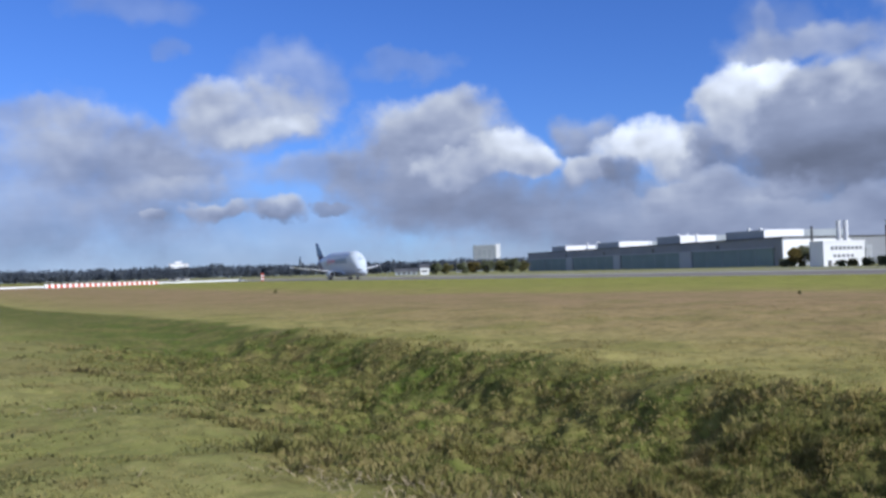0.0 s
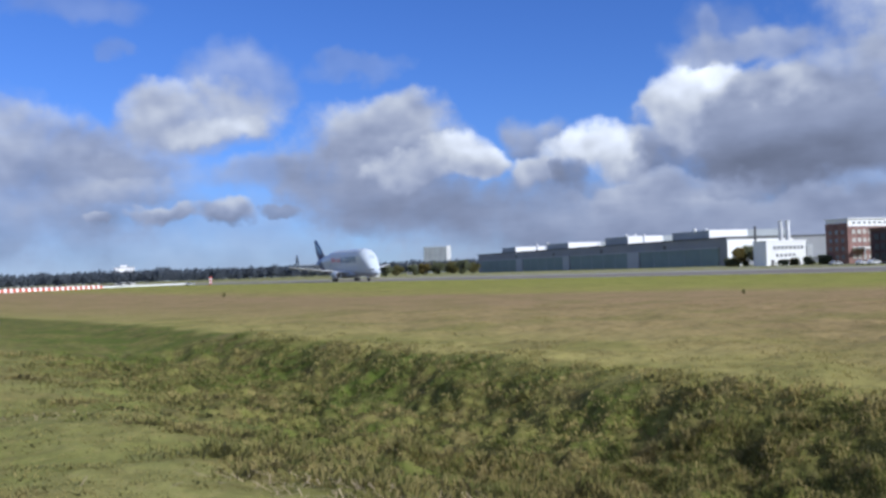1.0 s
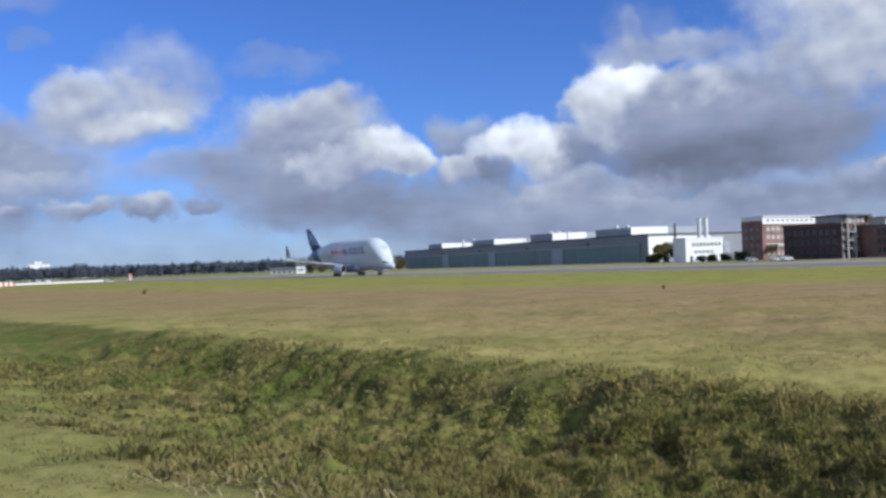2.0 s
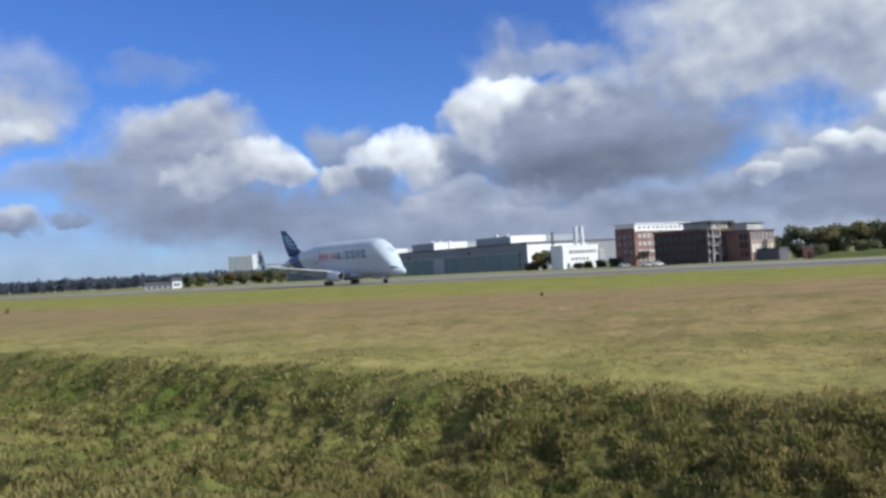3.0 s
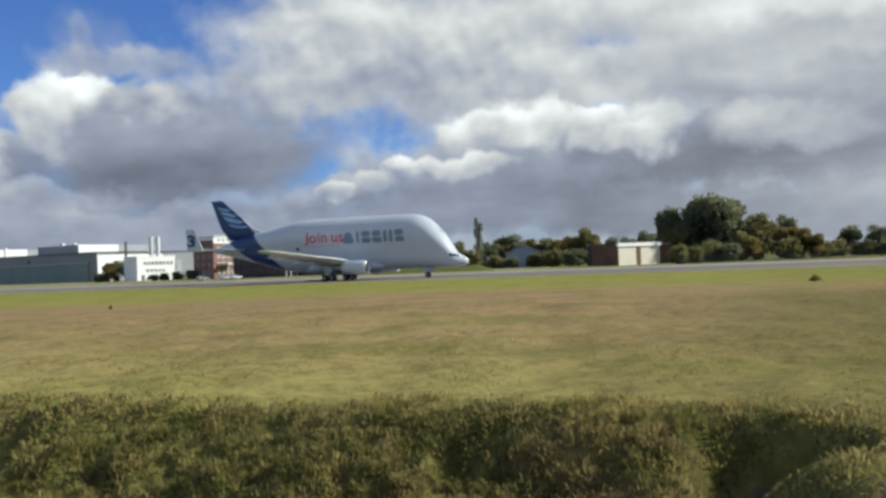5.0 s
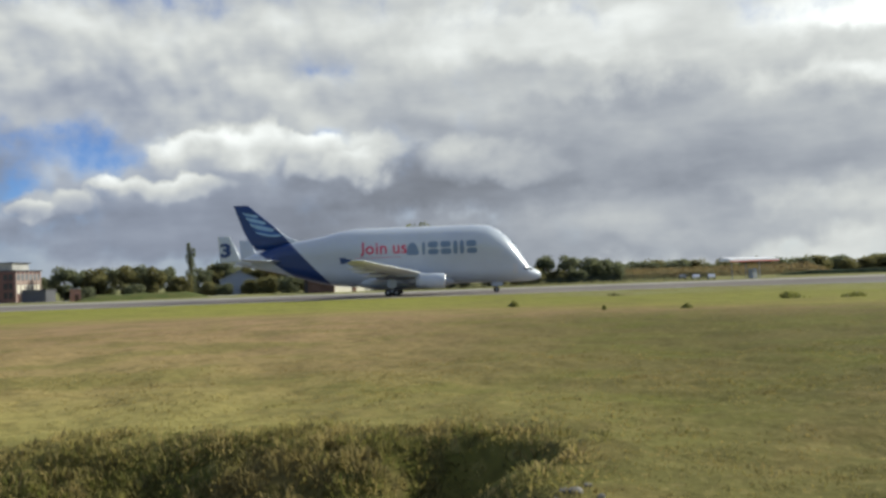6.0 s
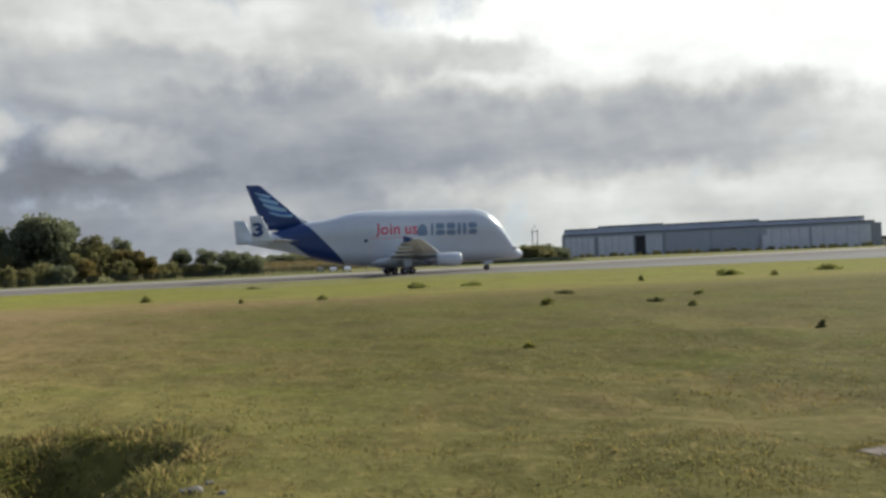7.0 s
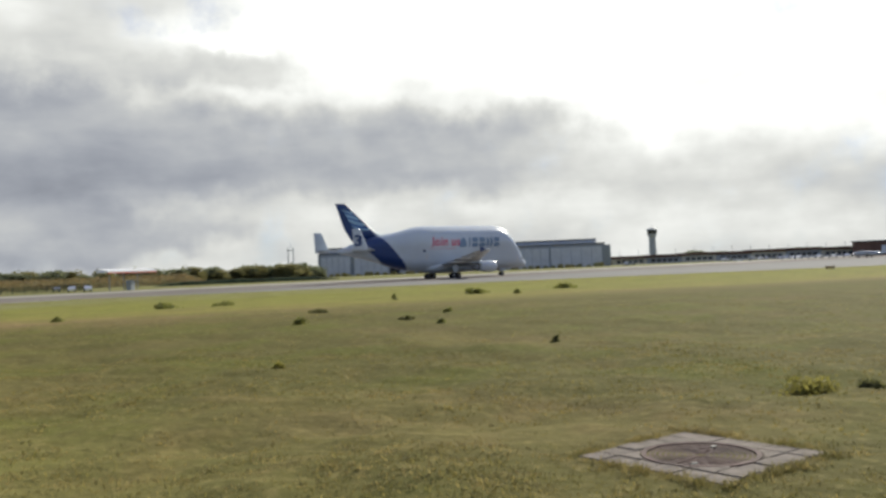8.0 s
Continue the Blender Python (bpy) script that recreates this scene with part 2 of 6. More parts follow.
# ---------------------------------------------------------------- materials
def material(name, color, rough=0.6, metal=0.0, var=0.12, scale=2.0, fine=30.0, bump=0.0, spec=0.5, second=None, random_tint=0.0):
    """A surface with variation at two scales; second: a colour that the coarse noise blends in."""
    m = bpy.data.materials.new(name)
    m.use_nodes = True
    n, l = m.node_tree.nodes, m.node_tree.links
    b = n["Principled BSDF"]
    b.inputs["Roughness"].default_value, b.inputs["Metallic"].default_value = rough, metal
    b.inputs["Specular IOR Level"].default_value = spec
    tc = n.new("ShaderNodeTexCoord")
    n1, n2 = n.new("ShaderNodeTexNoise"), n.new("ShaderNodeTexNoise")
    n1.inputs["Scale"].default_value, n1.inputs["Detail"].default_value = scale, 4
    n2.inputs["Scale"].default_value, n2.inputs["Detail"].default_value = fine, 3
    for k in (n1, n2):
        l.new(tc.outputs["Object"], k.inputs["Vector"])
    mix = n.new("ShaderNodeMix")
    mix.data_type = "RGBA"
    c2 = second or tuple(c * (1 - 2 * var) for c in color)
    mix.inputs[6].default_value, mix.inputs[7].default_value = (*color, 1), (*c2, 1)
    ramp = n.new("ShaderNodeMapRange")
    ramp.inputs[1].default_value, ramp.inputs[2].default_value = 0.35, 0.68
    l.new(n1.outputs["Fac"], ramp.inputs[0])
    l.new(ramp.outputs[0], mix.inputs[0])
    hsv = n.new("ShaderNodeHueSaturation")
    vr = n.new("ShaderNodeMapRange")
    vr.inputs[3].default_value, vr.inputs[4].default_value = 1 - var, 1 + var
    l.new(n2.outputs["Fac"], vr.inputs[0])
    l.new(mix.outputs[2], hsv.inputs["Color"])
    if random_tint:
        oi = n.new("ShaderNodeObjectInfo")
        rr = n.new("ShaderNodeMapRange")
        rr.inputs[3].default_value, rr.inputs[4].default_value = 1 - random_tint, 1 + random_tint
        mul = n.new("ShaderNodeMath")
        mul.operation = "MULTIPLY"
        l.new(oi.outputs["Random"], rr.inputs[0])
        l.new(rr.outputs[0], mul.inputs[0])
        l.new(vr.outputs[0], mul.inputs[1])
        l.new(mul.outputs[0], hsv.inputs["Value"])
    else:
        l.new(vr.outputs[0], hsv.inputs["Value"])
    l.new(hsv.outputs[0], b.inputs["Base Color"])
    if bump:
        bp = n.new("ShaderNodeBump")
        bp.inputs["Strength"].default_value, bp.inputs["Distance"].default_value = bump, 0.02
        l.new(n2.outputs["Fac"], bp.inputs["Height"])
        l.new(bp.outputs[0], b.inputs["Normal"])
    return m


def turf(name, blades):
    """Grass whose colour follows the mowing bands along the runway, the ditch and patches of dry stalks; darkened
    sunwards as if back-lit.
    """
    m = bpy.data.materials.new(name)
    m.use_nodes = True
    n, l = m.node_tree.nodes, m.node_tree.links
    b = n["Principled BSDF"]
    b.inputs["Roughness"].default_value = 0.75 if blades else 0.95
    b.inputs["Specular IOR Level"].default_value = 0.12 if blades else 0.03

    def put(kind, op=None, *ins):
        k = n.new(kind)
        if op:
            k.operation = op
        for i, v in enumerate(ins):
            if hasattr(v, "is_output"):
                l.new(v, k.inputs[i])
            elif v is not None:
                k.inputs[i].default_value = v
        return k

    def ramp(v, stops):
        r = put("ShaderNodeValToRGB")
        l.new(v, r.inputs[0])
        while len(r.color_ramp.elements) < len(stops):
            r.color_ramp.elements.new(0.5)
        for e, (at, c) in zip(r.color_ramp.elements, stops):
            e.position, e.color = at, (*c, 1)
        return r.outputs[0]

    def mix(f, a, c):
        k = put("ShaderNodeMix")
        k.data_type = "RGBA"
        for i, v in ((0, f), (6, a), (7, c)):
            if hasattr(v, "is_output"):
                l.new(v, k.inputs[i])
            else:
                k.inputs[i].default_value = v if i == 0 else (*v, 1)
        return k.outputs[2]

    def tex(scale, detail, squeeze=(1, 1, 1)):
        k = put("ShaderNodeTexNoise")
        k.inputs["Scale"].default_value, k.inputs["Detail"].default_value = scale, detail
        l.new(put("ShaderNodeVectorMath", "MULTIPLY", spot, squeeze).outputs[0], k.inputs["Vector"])
        return k.outputs["Fac"]

    def span(v, a, c, lo=0.0, hi=1.0):
        k = put("ShaderNodeMapRange")
        k.interpolation_type = "SMOOTHSTEP"
        for i, x in enumerate((a, c, lo, hi)):
            k.inputs[i + 1].default_value = x
        l.new(v, k.inputs[0])
        return k.outputs[0]

    spot = put("ShaderNodeNewGeometry").outputs["Position"]
    coarse, mid, fine = tex(0.06, 4), tex(0.7, 4), tex(7.0, 4)
    over = put("ShaderNodeVectorMath", "DOT_PRODUCT", spot, (0.848, 0.530, 0)).outputs["Value"]
    qq = put("ShaderNodeVectorMath", "DOT_PRODUCT", spot, (0.530, -0.848, 0)).outputs["Value"]
    sway = put("ShaderNodeMath", "MULTIPLY_ADD", coarse, 0.7, 0.65).outputs[0]
    wob = put("ShaderNodeMath", "MULTIPLY", put("ShaderNodeMath", "MULTIPLY", over, sway).outputs[0], 1 / 180).outputs[0]
    wob = put("ShaderNodeMath", "MULTIPLY", wob, span(qq, -5.0, 25.0, 1.0, 1.5)).outputs[0]
    bands = ramp(wob, ((0.0, (0.27, 0.255, 0.085)), (0.055, (0.335, 0.290, 0.095)), (0.085, (0.335, 0.255, 0.105)), (0.15, (0.335, 0.232, 0.115)), (0.26, (0.345, 0.232, 0.125)), (0.36, (0.315, 0.285, 0.075)), (0.47, (0.29, 0.285, 0.066)), (0.80, (0.285, 0.290, 0.060)), (1.0, (0.29, 0.29, 0.125))))
    # olive turf towards the sun, also darkened to paint in back-lit shade
    olive = mix(put("ShaderNodeMath", "MULTIPLY", span(qq, -6.0, 7.0), span(over, 27.0, 46.0, 1.0, 0.22)).outputs[0], bands, (0.118, 0.109, 0.036))
    # patches of fresh green, dry thatch and moss
    patch_a, patch_b = tex(0.33, 6), tex(1.15, 5)
    olive = mix(span(patch_a, 0.46, 0.62, 0.0, 0.42), olive, (0.135, 0.155, 0.028))
    olive = mix(span(patch_b, 0.50, 0.66, 0.0, 0.38), olive, (0.190, 0.145, 0.055))
    olive = mix(span(tex(0.16, 5), 0.52, 0.66, 0.0, 0.35), olive, (0.215, 0.150, 0.075))
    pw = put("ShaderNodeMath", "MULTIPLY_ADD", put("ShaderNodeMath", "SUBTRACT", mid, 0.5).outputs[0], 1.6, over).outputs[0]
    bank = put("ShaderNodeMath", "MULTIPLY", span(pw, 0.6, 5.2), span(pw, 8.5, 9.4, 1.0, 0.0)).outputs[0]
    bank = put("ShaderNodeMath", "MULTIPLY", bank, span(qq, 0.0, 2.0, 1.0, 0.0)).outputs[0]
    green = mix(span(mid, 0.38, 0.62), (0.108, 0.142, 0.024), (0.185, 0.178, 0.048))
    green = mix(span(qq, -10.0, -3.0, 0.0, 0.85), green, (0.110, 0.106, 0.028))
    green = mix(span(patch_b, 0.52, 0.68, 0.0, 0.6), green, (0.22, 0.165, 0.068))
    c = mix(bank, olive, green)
    c = mix(span(fine, 0.5, 0.72, 0.0, 0.30), c, (0.40, 0.32, 0.13))
    if blades:
        isl = put("ShaderNodeNewGeometry").outputs["Random Per Island"]
        kin = put("ShaderNodeAttribute")
        kin.attribute_name = "tussock"
        c = mix(span(isl, 0.0, 1.0, 0.0, 0.3), c, (0.429, 0.338, 0.130))
        # whole tussocks that are straw, or fresh green
        c = mix(span(kin.outputs["Fac"], 0.60, 0.95, 0.0, 0.62), c, (0.40, 0.31, 0.125))
        c = mix(span(kin.outputs["Fac"], 0.42, 0.05, 0.0, 0.50), c, (0.090, 0.128, 0.022))
        bright = put("ShaderNodeHueSaturation")
        bright.inputs["Value"].default_value = 1.38
        l.new(c, bright.inputs["Color"])
        c = bright.outputs[0]
    else:
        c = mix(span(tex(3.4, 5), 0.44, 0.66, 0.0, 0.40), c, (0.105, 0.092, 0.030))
        # dark soil spots on the banks also paint the shade between tussocks
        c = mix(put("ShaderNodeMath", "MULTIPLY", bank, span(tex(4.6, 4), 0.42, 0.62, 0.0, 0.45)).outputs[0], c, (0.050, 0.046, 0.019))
        h = put("ShaderNodeBump", None, 0.6, 0.05)
        l.new(tex(5.5, 6), h.inputs["Height"])
        l.new(h.outputs[0], b.inputs["Normal"])
    l.new(c, b.inputs["Base Color"])
    if blades:
        # thin leaves: lit much as the sward is, and let some light through
        geo = put("ShaderNodeNewGeometry")
        soft = put("ShaderNodeVectorMath", "MULTIPLY_ADD", geo.outputs["Normal"], (0.28, 0.28, 0.28), (0.0, 0.0, 0.95))
        l.new(put("ShaderNodeVectorMath", "NORMALIZE", soft.outputs[0]).outputs[0], b.inputs["Normal"])
        tr = put("ShaderNodeBsdfTranslucent")
        l.new(c, tr.inputs[0])
        ms = put("ShaderNodeMixShader", None, 0.42)
        l.new(b.outputs[0], ms.inputs[1])
        l.new(tr.outputs[0], ms.inputs[2])
        l.new(ms.outputs[0], n["Material Output"].inputs[0])
    return m


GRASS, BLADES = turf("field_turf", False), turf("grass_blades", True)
ASPHALT = material("runway_asphalt", (0.235, 0.208, 0.182), 0.95, scale=0.05, fine=2, spec=0.04)
APRON = material("apron_concrete", (0.22, 0.212, 0.195), 0.95, var=0.12, scale=0.06, fine=0.8, spec=0.2)
LINE = material("worn_sunlit_shoulder", (0.36, 0.34, 0.29), 0.8, var=0.15, scale=0.1, fine=2)
CONCRETE = material("concrete", (0.42, 0.4, 0.37), 0.85, scale=0.6, fine=12, bump=0.2)
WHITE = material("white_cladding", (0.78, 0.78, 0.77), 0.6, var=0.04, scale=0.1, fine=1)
HALLGREY = material("darker_grey_cladding", (0.235, 0.245, 0.265), 0.6, var=0.08, scale=0.08, fine=1)
GREY = material("grey_cladding", (0.32, 0.35, 0.36), 0.6, var=0.06, scale=0.1, fine=1)
DOOR = material("hangar_door_grey_green", (0.18, 0.24, 0.23), 0.6, var=0.06, scale=0.1, fine=1)
SHADEBRICK = material("shaded_brick", (0.085, 0.050, 0.048), 0.9, var=0.2, scale=0.3, fine=3)
BRICK = material("red_brick", (0.24, 0.135, 0.115), 0.9, var=0.2, scale=0.3, fine=3)
PAINT = material("aircraft_white_paint", (0.54, 0.59, 0.63), 0.28, var=0.03, scale=0.3, fine=4)
NAVY = material("aircraft_navy_paint", (0.012, 0.042, 0.155), 0.3, var=0.05, scale=0.5, fine=4)
# ---------------------------------------------------------------- mesh helpers
def part(name, bm, mat, parent=None, label="", smooth=False):
    me = bpy.data.meshes.new(name)
    bm.to_mesh(me)
    bm.free()
    for m in (mat if isinstance(mat, (list, tuple)) else [mat]):
        me.materials.append(m)
    if smooth:
        for p in me.polygons:
            p.use_smooth = True
    ob = new(name, me)
    ob.parent = parent
    if label:
        ob["label"] = label
    return ob


def box(bm, x0, x1, y0, y1, z0, z1):
    v = [bm.verts.new((x, y, z)) for z in (z0, z1) for x, y in ((x0, y0), (x1, y0), (x1, y1), (x0, y1))]
    for f in ((3, 2, 1, 0), (4, 5, 6, 7), (0, 1, 5, 4), (1, 2, 6, 5), (2, 3, 7, 6), (3, 0, 4, 7)):
        bm.faces.new([v[i] for i in f])
    return v


def boxes(*dims):
    bm = bmesh.new()
    for d in dims:
        box(bm, *d)
    return bm


def polar(az, d):
    a = radians(az)
    return math.sin(a) * d, math.cos(a) * d

# ---------------------------------------------------------------- ground
RUN_PSI, RUN_D, RUN_Z = -148.0, 162.9, -1.4
HD = Vector((-math.sin(radians(RUN_PSI)), math.cos(radians(RUN_PSI)), 0))
LF = Vector((-HD.y, HD.x, 0))
DU, DN = Vector((0.530, -0.848, 0)), Vector((0.848, 0.530, 0))  # along the ditch, and across it


SLAB = (6.87, -2.9)
PIT = (7.0, 3.9)


def smooth(a, b, x):
    t = min(1, max(0, (x - a) / (b - a)))
    return t * t * (3 - 2 * t)


def ground_z(x, y):
    r = math.hypot(x, y)
    z = RUN_Z * smooth(12, 125, r)
    p, q = x * DN.x + y * DN.y, x * DU.x + y * DU.y
    if r < 60:
        wave = 0.10 * noise.noise((x * 0.5, y * 0.5, 0)) + 0.045 * noise.noise((x * 1.7, y * 1.7, 3))
        z += smooth(0.8, 1.6, math.hypot(x - SLAB[0], y - SLAB[1])) * wave * (1 - smooth(30, 60, r))
    if 1.5 < p < 10.5 and q < 3.2:
        edge = 0.35 * noise.noise((x * 0.8, y * 0.8, 11))
        end = 1 - smooth(-0.2, 0.9, q + 0.6 * edge + 0.12 * (p - 7))
        prof = smooth(1.6, 6.9, p) * (1 - smooth(7.0, 9.25, p + edge))
        fade = 1 - 0.85 * smooth(13, 42, r)
        z -= 0.72 * prof * end * fade
        if r < 26:
            rough = min(1.0, 1.6 * prof) * end
            z += rough * (0.16 * noise.noise((x * 1.3, y * 1.3, 7)) + 0.13 * noise.noise((x * 2.9, y * 2.9, 2)) + 0.09 * noise.noise((x * 5.6, y * 5.6, 4)))
    d = math.hypot(x - PIT[0], (y - PIT[1]) * 0.8)
    if d < 1.2:
        z -= 0.5 * (1 - smooth(0.35, 0.75, d))
    return z


def build_ground():
    radii = [0.0]
    r = 0.6
    while r < 4800:
        radii.append(r)
        r += max(0.09, r * 0.0115) if r < 24 else r * 0.03
    # finer towards the field that lies before the eye
    azims = [-38 + 0.27 * i for i in range(630)] + [132.2 + 3.0 * i for i in range(1, 63)]
    azims = [a for a in azims if a < 321.8]
    n = len(azims)
    verts, faces = [(0, 0, ground_z(0, 0))], []
    for r in radii[1:]:
        for a in azims:
            x, y = polar(a, r)
            verts.append((x, y, ground_z(x, y)))
    for i in range(n):
        faces.append((0, 1 + (i + 1) % n, 1 + i))
    for k in range(len(radii) - 2):
        a, b = 1 + k * n, 1 + (k + 1) * n
        for i in range(n):
            j = (i + 1) % n
            faces.append((a + i, a + j, b + j, b + i))
    me = bpy.data.meshes.new("ground")
    me.from_pydata(verts, [], faces)
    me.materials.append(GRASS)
    for p in me.polygons:
        p.use_smooth = True
    return tagged(new("ground", me), "mown airfield grass with a ditch cut through it", "ground", kind="structure")


build_ground()


def strip(name, pts, z, mat, label):
    bm = bmesh.new()
    f = bm.faces.new([bm.verts.new((x, y, z)) for x, y in pts])
    f.normal_update()
    if f.normal.z < 0:
        f.normal_flip()
    return tagged(part(name, bm, mat), label, "pavement", kind="structure")


def along(p, s):
    v = LF * p + HD * s
    return v.x, v.y


strip("runway", [along(146, -1600), along(146, 900), along(191, 900), along(191, -1600)], RUN_Z + 0.012, ASPHALT, "wide grey asphalt runway beside mown grass")
strip("apron", [along(145.98, 42), (146, -60), (148, -175), (232, -330), along(145.98, 460)], RUN_Z + 0.014, APRON, "pale worn concrete apron that joins the runway")
# the wide far strip is pale to paint glancing sunlight on the pavement
for p0, p1 in ((143.4, 145.9), (191.1, 210.0)):
    strip("runway_shoulder", [along(p0, -1500), along(p0, 40 if p0 < 150 else 800), along(p1, 40 if p0 < 150 else 800), along(p1, -1500)], RUN_Z + 0.016, LINE, "pale worn shoulder along the runway edge, the far one paled as sunlit")
strip("taxiway", [along(255, -1500), along(255, -60), along(264, -60), along(264, -1500)], RUN_Z + 0.012, CONCRETE, "narrow pale service road beyond the runway")

# ---------------------------------------------------------------- the jet
RED = material("red_lettering", (0.62, 0.05, 0.12), 0.4, var=0.03)
LOGO = material("blue_grey_lettering", (0.17, 0.25, 0.36), 0.4, var=0.03)
SKYBLUE = material("light_blue_paint", (0.32, 0.52, 0.68), 0.35, var=0.1, scale=0.6)
MIDBLUE = material("mid_blue_paint", (0.04, 0.12, 0.36), 0.35, var=0.1, scale=0.6)
RUBBER = material("tyre_rubber", (0.02, 0.02, 0.022), 0.85, var=0.1, scale=3)
STEEL = material("gear_steel", (0.35, 0.36, 0.38), 0.4, metal=0.6, var=0.1, scale=3)
BARE = material("bare_metal_leading_edge", (0.75, 0.75, 0.74), 0.25, metal=0.9, var=0.03)
DARK = material("dark_opening", (0.012, 0.012, 0.015), 0.6, var=0.05)
WINDSHIELD = material("cockpit_glass", (0.01, 0.012, 0.016), 0.08, var=0.02)
SLATGLEAM = material("slat_gleam_white", (0.80, 0.80, 0.77), 0.35, var=0.03)
WINGGREY = material("wing_grey_paint", (0.60, 0.61, 0.61), 0.4, var=0.06, scale=0.4)

# x, roof height, roof radius, belly height, belly radius
HULL = ((0.0, 3.02, 0.12, 2.72, 0.12), (-0.25, 3.42, 0.5, 2.3, 0.5), (-0.8, 3.85, 0.95, 2.05, 0.95), (-1.6, 4.25, 1.4, 1.9, 1.45), (-2.3, 4.75, 1.7, 1.82, 1.85),
        (-3.0, 5.9, 1.95, 1.8, 2.15), (-3.8, 7.2, 2.35, 1.8, 2.4), (-4.8, 8.65, 2.75, 1.8, 2.6), (-5.8, 9.8, 3.1, 1.8, 2.72), (-6.8, 10.75, 3.35, 1.8, 2.8),
        (-7.8, 11.45, 3.52, 1.8, 2.82), (-8.8, 11.95, 3.62, 1.8, 2.82), (-9.8, 12.22, 3.68, 1.8, 2.82), (-11.5, 12.33, 3.7, 1.8, 2.82),
        (-31.5, 12.33, 3.7, 1.8, 2.82), (-34.0, 12.2, 3.62, 1.85, 2.82), (-36.5, 11.75, 3.42, 2.05, 2.8), (-39.0, 11.15, 3.1, 2.45, 2.68), (-41.5, 10.7, 2.75, 3.05, 2.5),
        (-44.0, 10.35, 2.35, 3.8, 2.2), (-46.5, 9.9, 1.95, 4.5, 1.85), (-49.0, 9.2, 1.5, 5.15, 1.45), (-51.5, 8.4, 1.05, 5.7, 1.05), (-53.5, 7.65, 0.7, 6.15, 0.68), (-55.1, 7.0, 0.28, 6.5, 0.25))


def hull_at(x):
    for a, b in zip(HULL, HULL[1:]):
        if a[0] >= x >= b[0]:
            k = (a[0] - x) / (a[0] - b[0])
            return [p + (q - p) * k for p, q in zip(a[1:], b[1:])]
    return HULL[-1][1:] if x < HULL[-1][0] else HULL[0][1:]


def hull_width(x, z):
    """Half the width of the hull's double-bubble section at a height."""
    zt, rt, zb, rb = hull_at(x)
    ct, cb = zt - rt, zb + rb
    if ct <= cb:
        c, h = (zt + zb) / 2, (zt - zb) / 2
        return max(rt, rb) * math.sqrt(max(0, 1 - ((z - c) / h) ** 2))
    w = 0
    if abs(z - ct) < rt:
        w = math.sqrt(rt * rt - (z - ct) ** 2)
    if abs(z - cb) < rb:
        w = max(w, math.sqrt(rb * rb - (z - cb) ** 2))
    if cb <= z <= ct:
        w = max(w, rb + (rt - rb) * (z - cb) / (ct - cb))
    return w


def loft(bm, rings, cap=True, closed=True):
    rows = [[bm.verts.new(p) for p in r] for r in rings]
    n = len(rows[0])
    for a, b in zip(rows, rows[1:]):
        for i in range(n if closed else n - 1):
            j = (i + 1) % n
            bm.faces.new((a[i], a[j], b[j], b[i]))
    if cap:
        bm.faces.new(rows[0][::-1])
        bm.faces.new(rows[-1])
    bmesh.ops.recalc_face_normals(bm, faces=bm.faces)


def wing_section(le, te, y, z, t, flat=False):
    """A ring round an aerofoil of thickness t between two x, at y and z (flat: standing upright, y and z swapped)."""
    ring = []
    for k in range(20):
        a = 2 * math.pi * k / 20
        u = (1 - math.cos(a)) / 2
        th = t * (1.9 * math.sqrt(u + 1e-6) * (1 - u) + 0.02) * (1 if a < math.pi else -1)
        x = le + (te - le) * u
        ring.append((x, y + th, z) if flat else (x, y, z + th))
    return ring


def ring_x(x, r, y, z, n=24, squash=1.0):
    return [(x, y + r * math.cos(2 * math.pi * i / n), z + squash * r * math.sin(2 * math.pi * i / n)) for i in range(n)]


def lettering(text, size, mat, name, parent, x0, z0, stretch=1.0):
    """Raised letters that follow the hull's starboard side; they read from aft to fore."""
    cu = bpy.data.curves.new(name, "FONT")
    cu.body, cu.size, cu.resolution_u, cu.offset = text, size, 4, 0.045
    tmp = new(name, cu)
    me = bpy.data.meshes.new_from_object(tmp.evaluated_get(bpy.context.evaluated_depsgraph_get()))
    bpy.data.objects.remove(tmp)
    bm = bmesh.new()
    bm.from_mesh(me)
    bmesh.ops.subdivide_edges(bm, edges=[e for e in bm.edges if e.calc_length() > 0.5], cuts=2)
    for v in bm.verts:
        x, z = x0 + v.co.x * stretch, z0 + v.co.y
        v.co = (x, -hull_width(x, z) - 0.05, z)
    return part(name, bm, mat, parent)


def patch(name, mat, parent, x0, x1, z0, z1, off=0.04, slant=0.0, nz=4, nx=4, side=-1):
    """A painted plate that follows the hull's side."""
    bm = bmesh.new()
    g = []
    for i in range(nx + 1):
        col = []
        for k in range(nz + 1):
            z = z0 + (z1 - z0) * k / nz
            x = x0 + (x1 - x0) * i / nx + slant * (z - z0)
            col.append(bm.verts.new((x, side * (hull_width(x, z) + off), z)))
        g.append(col)
    for i in range(nx):
        for k in range(nz):
            q = (g[i][k], g[i + 1][k], g[i + 1][k + 1], g[i][k + 1])
            bm.faces.new(q if side < 0 else q[::-1])
    return part(name, bm, mat, parent)


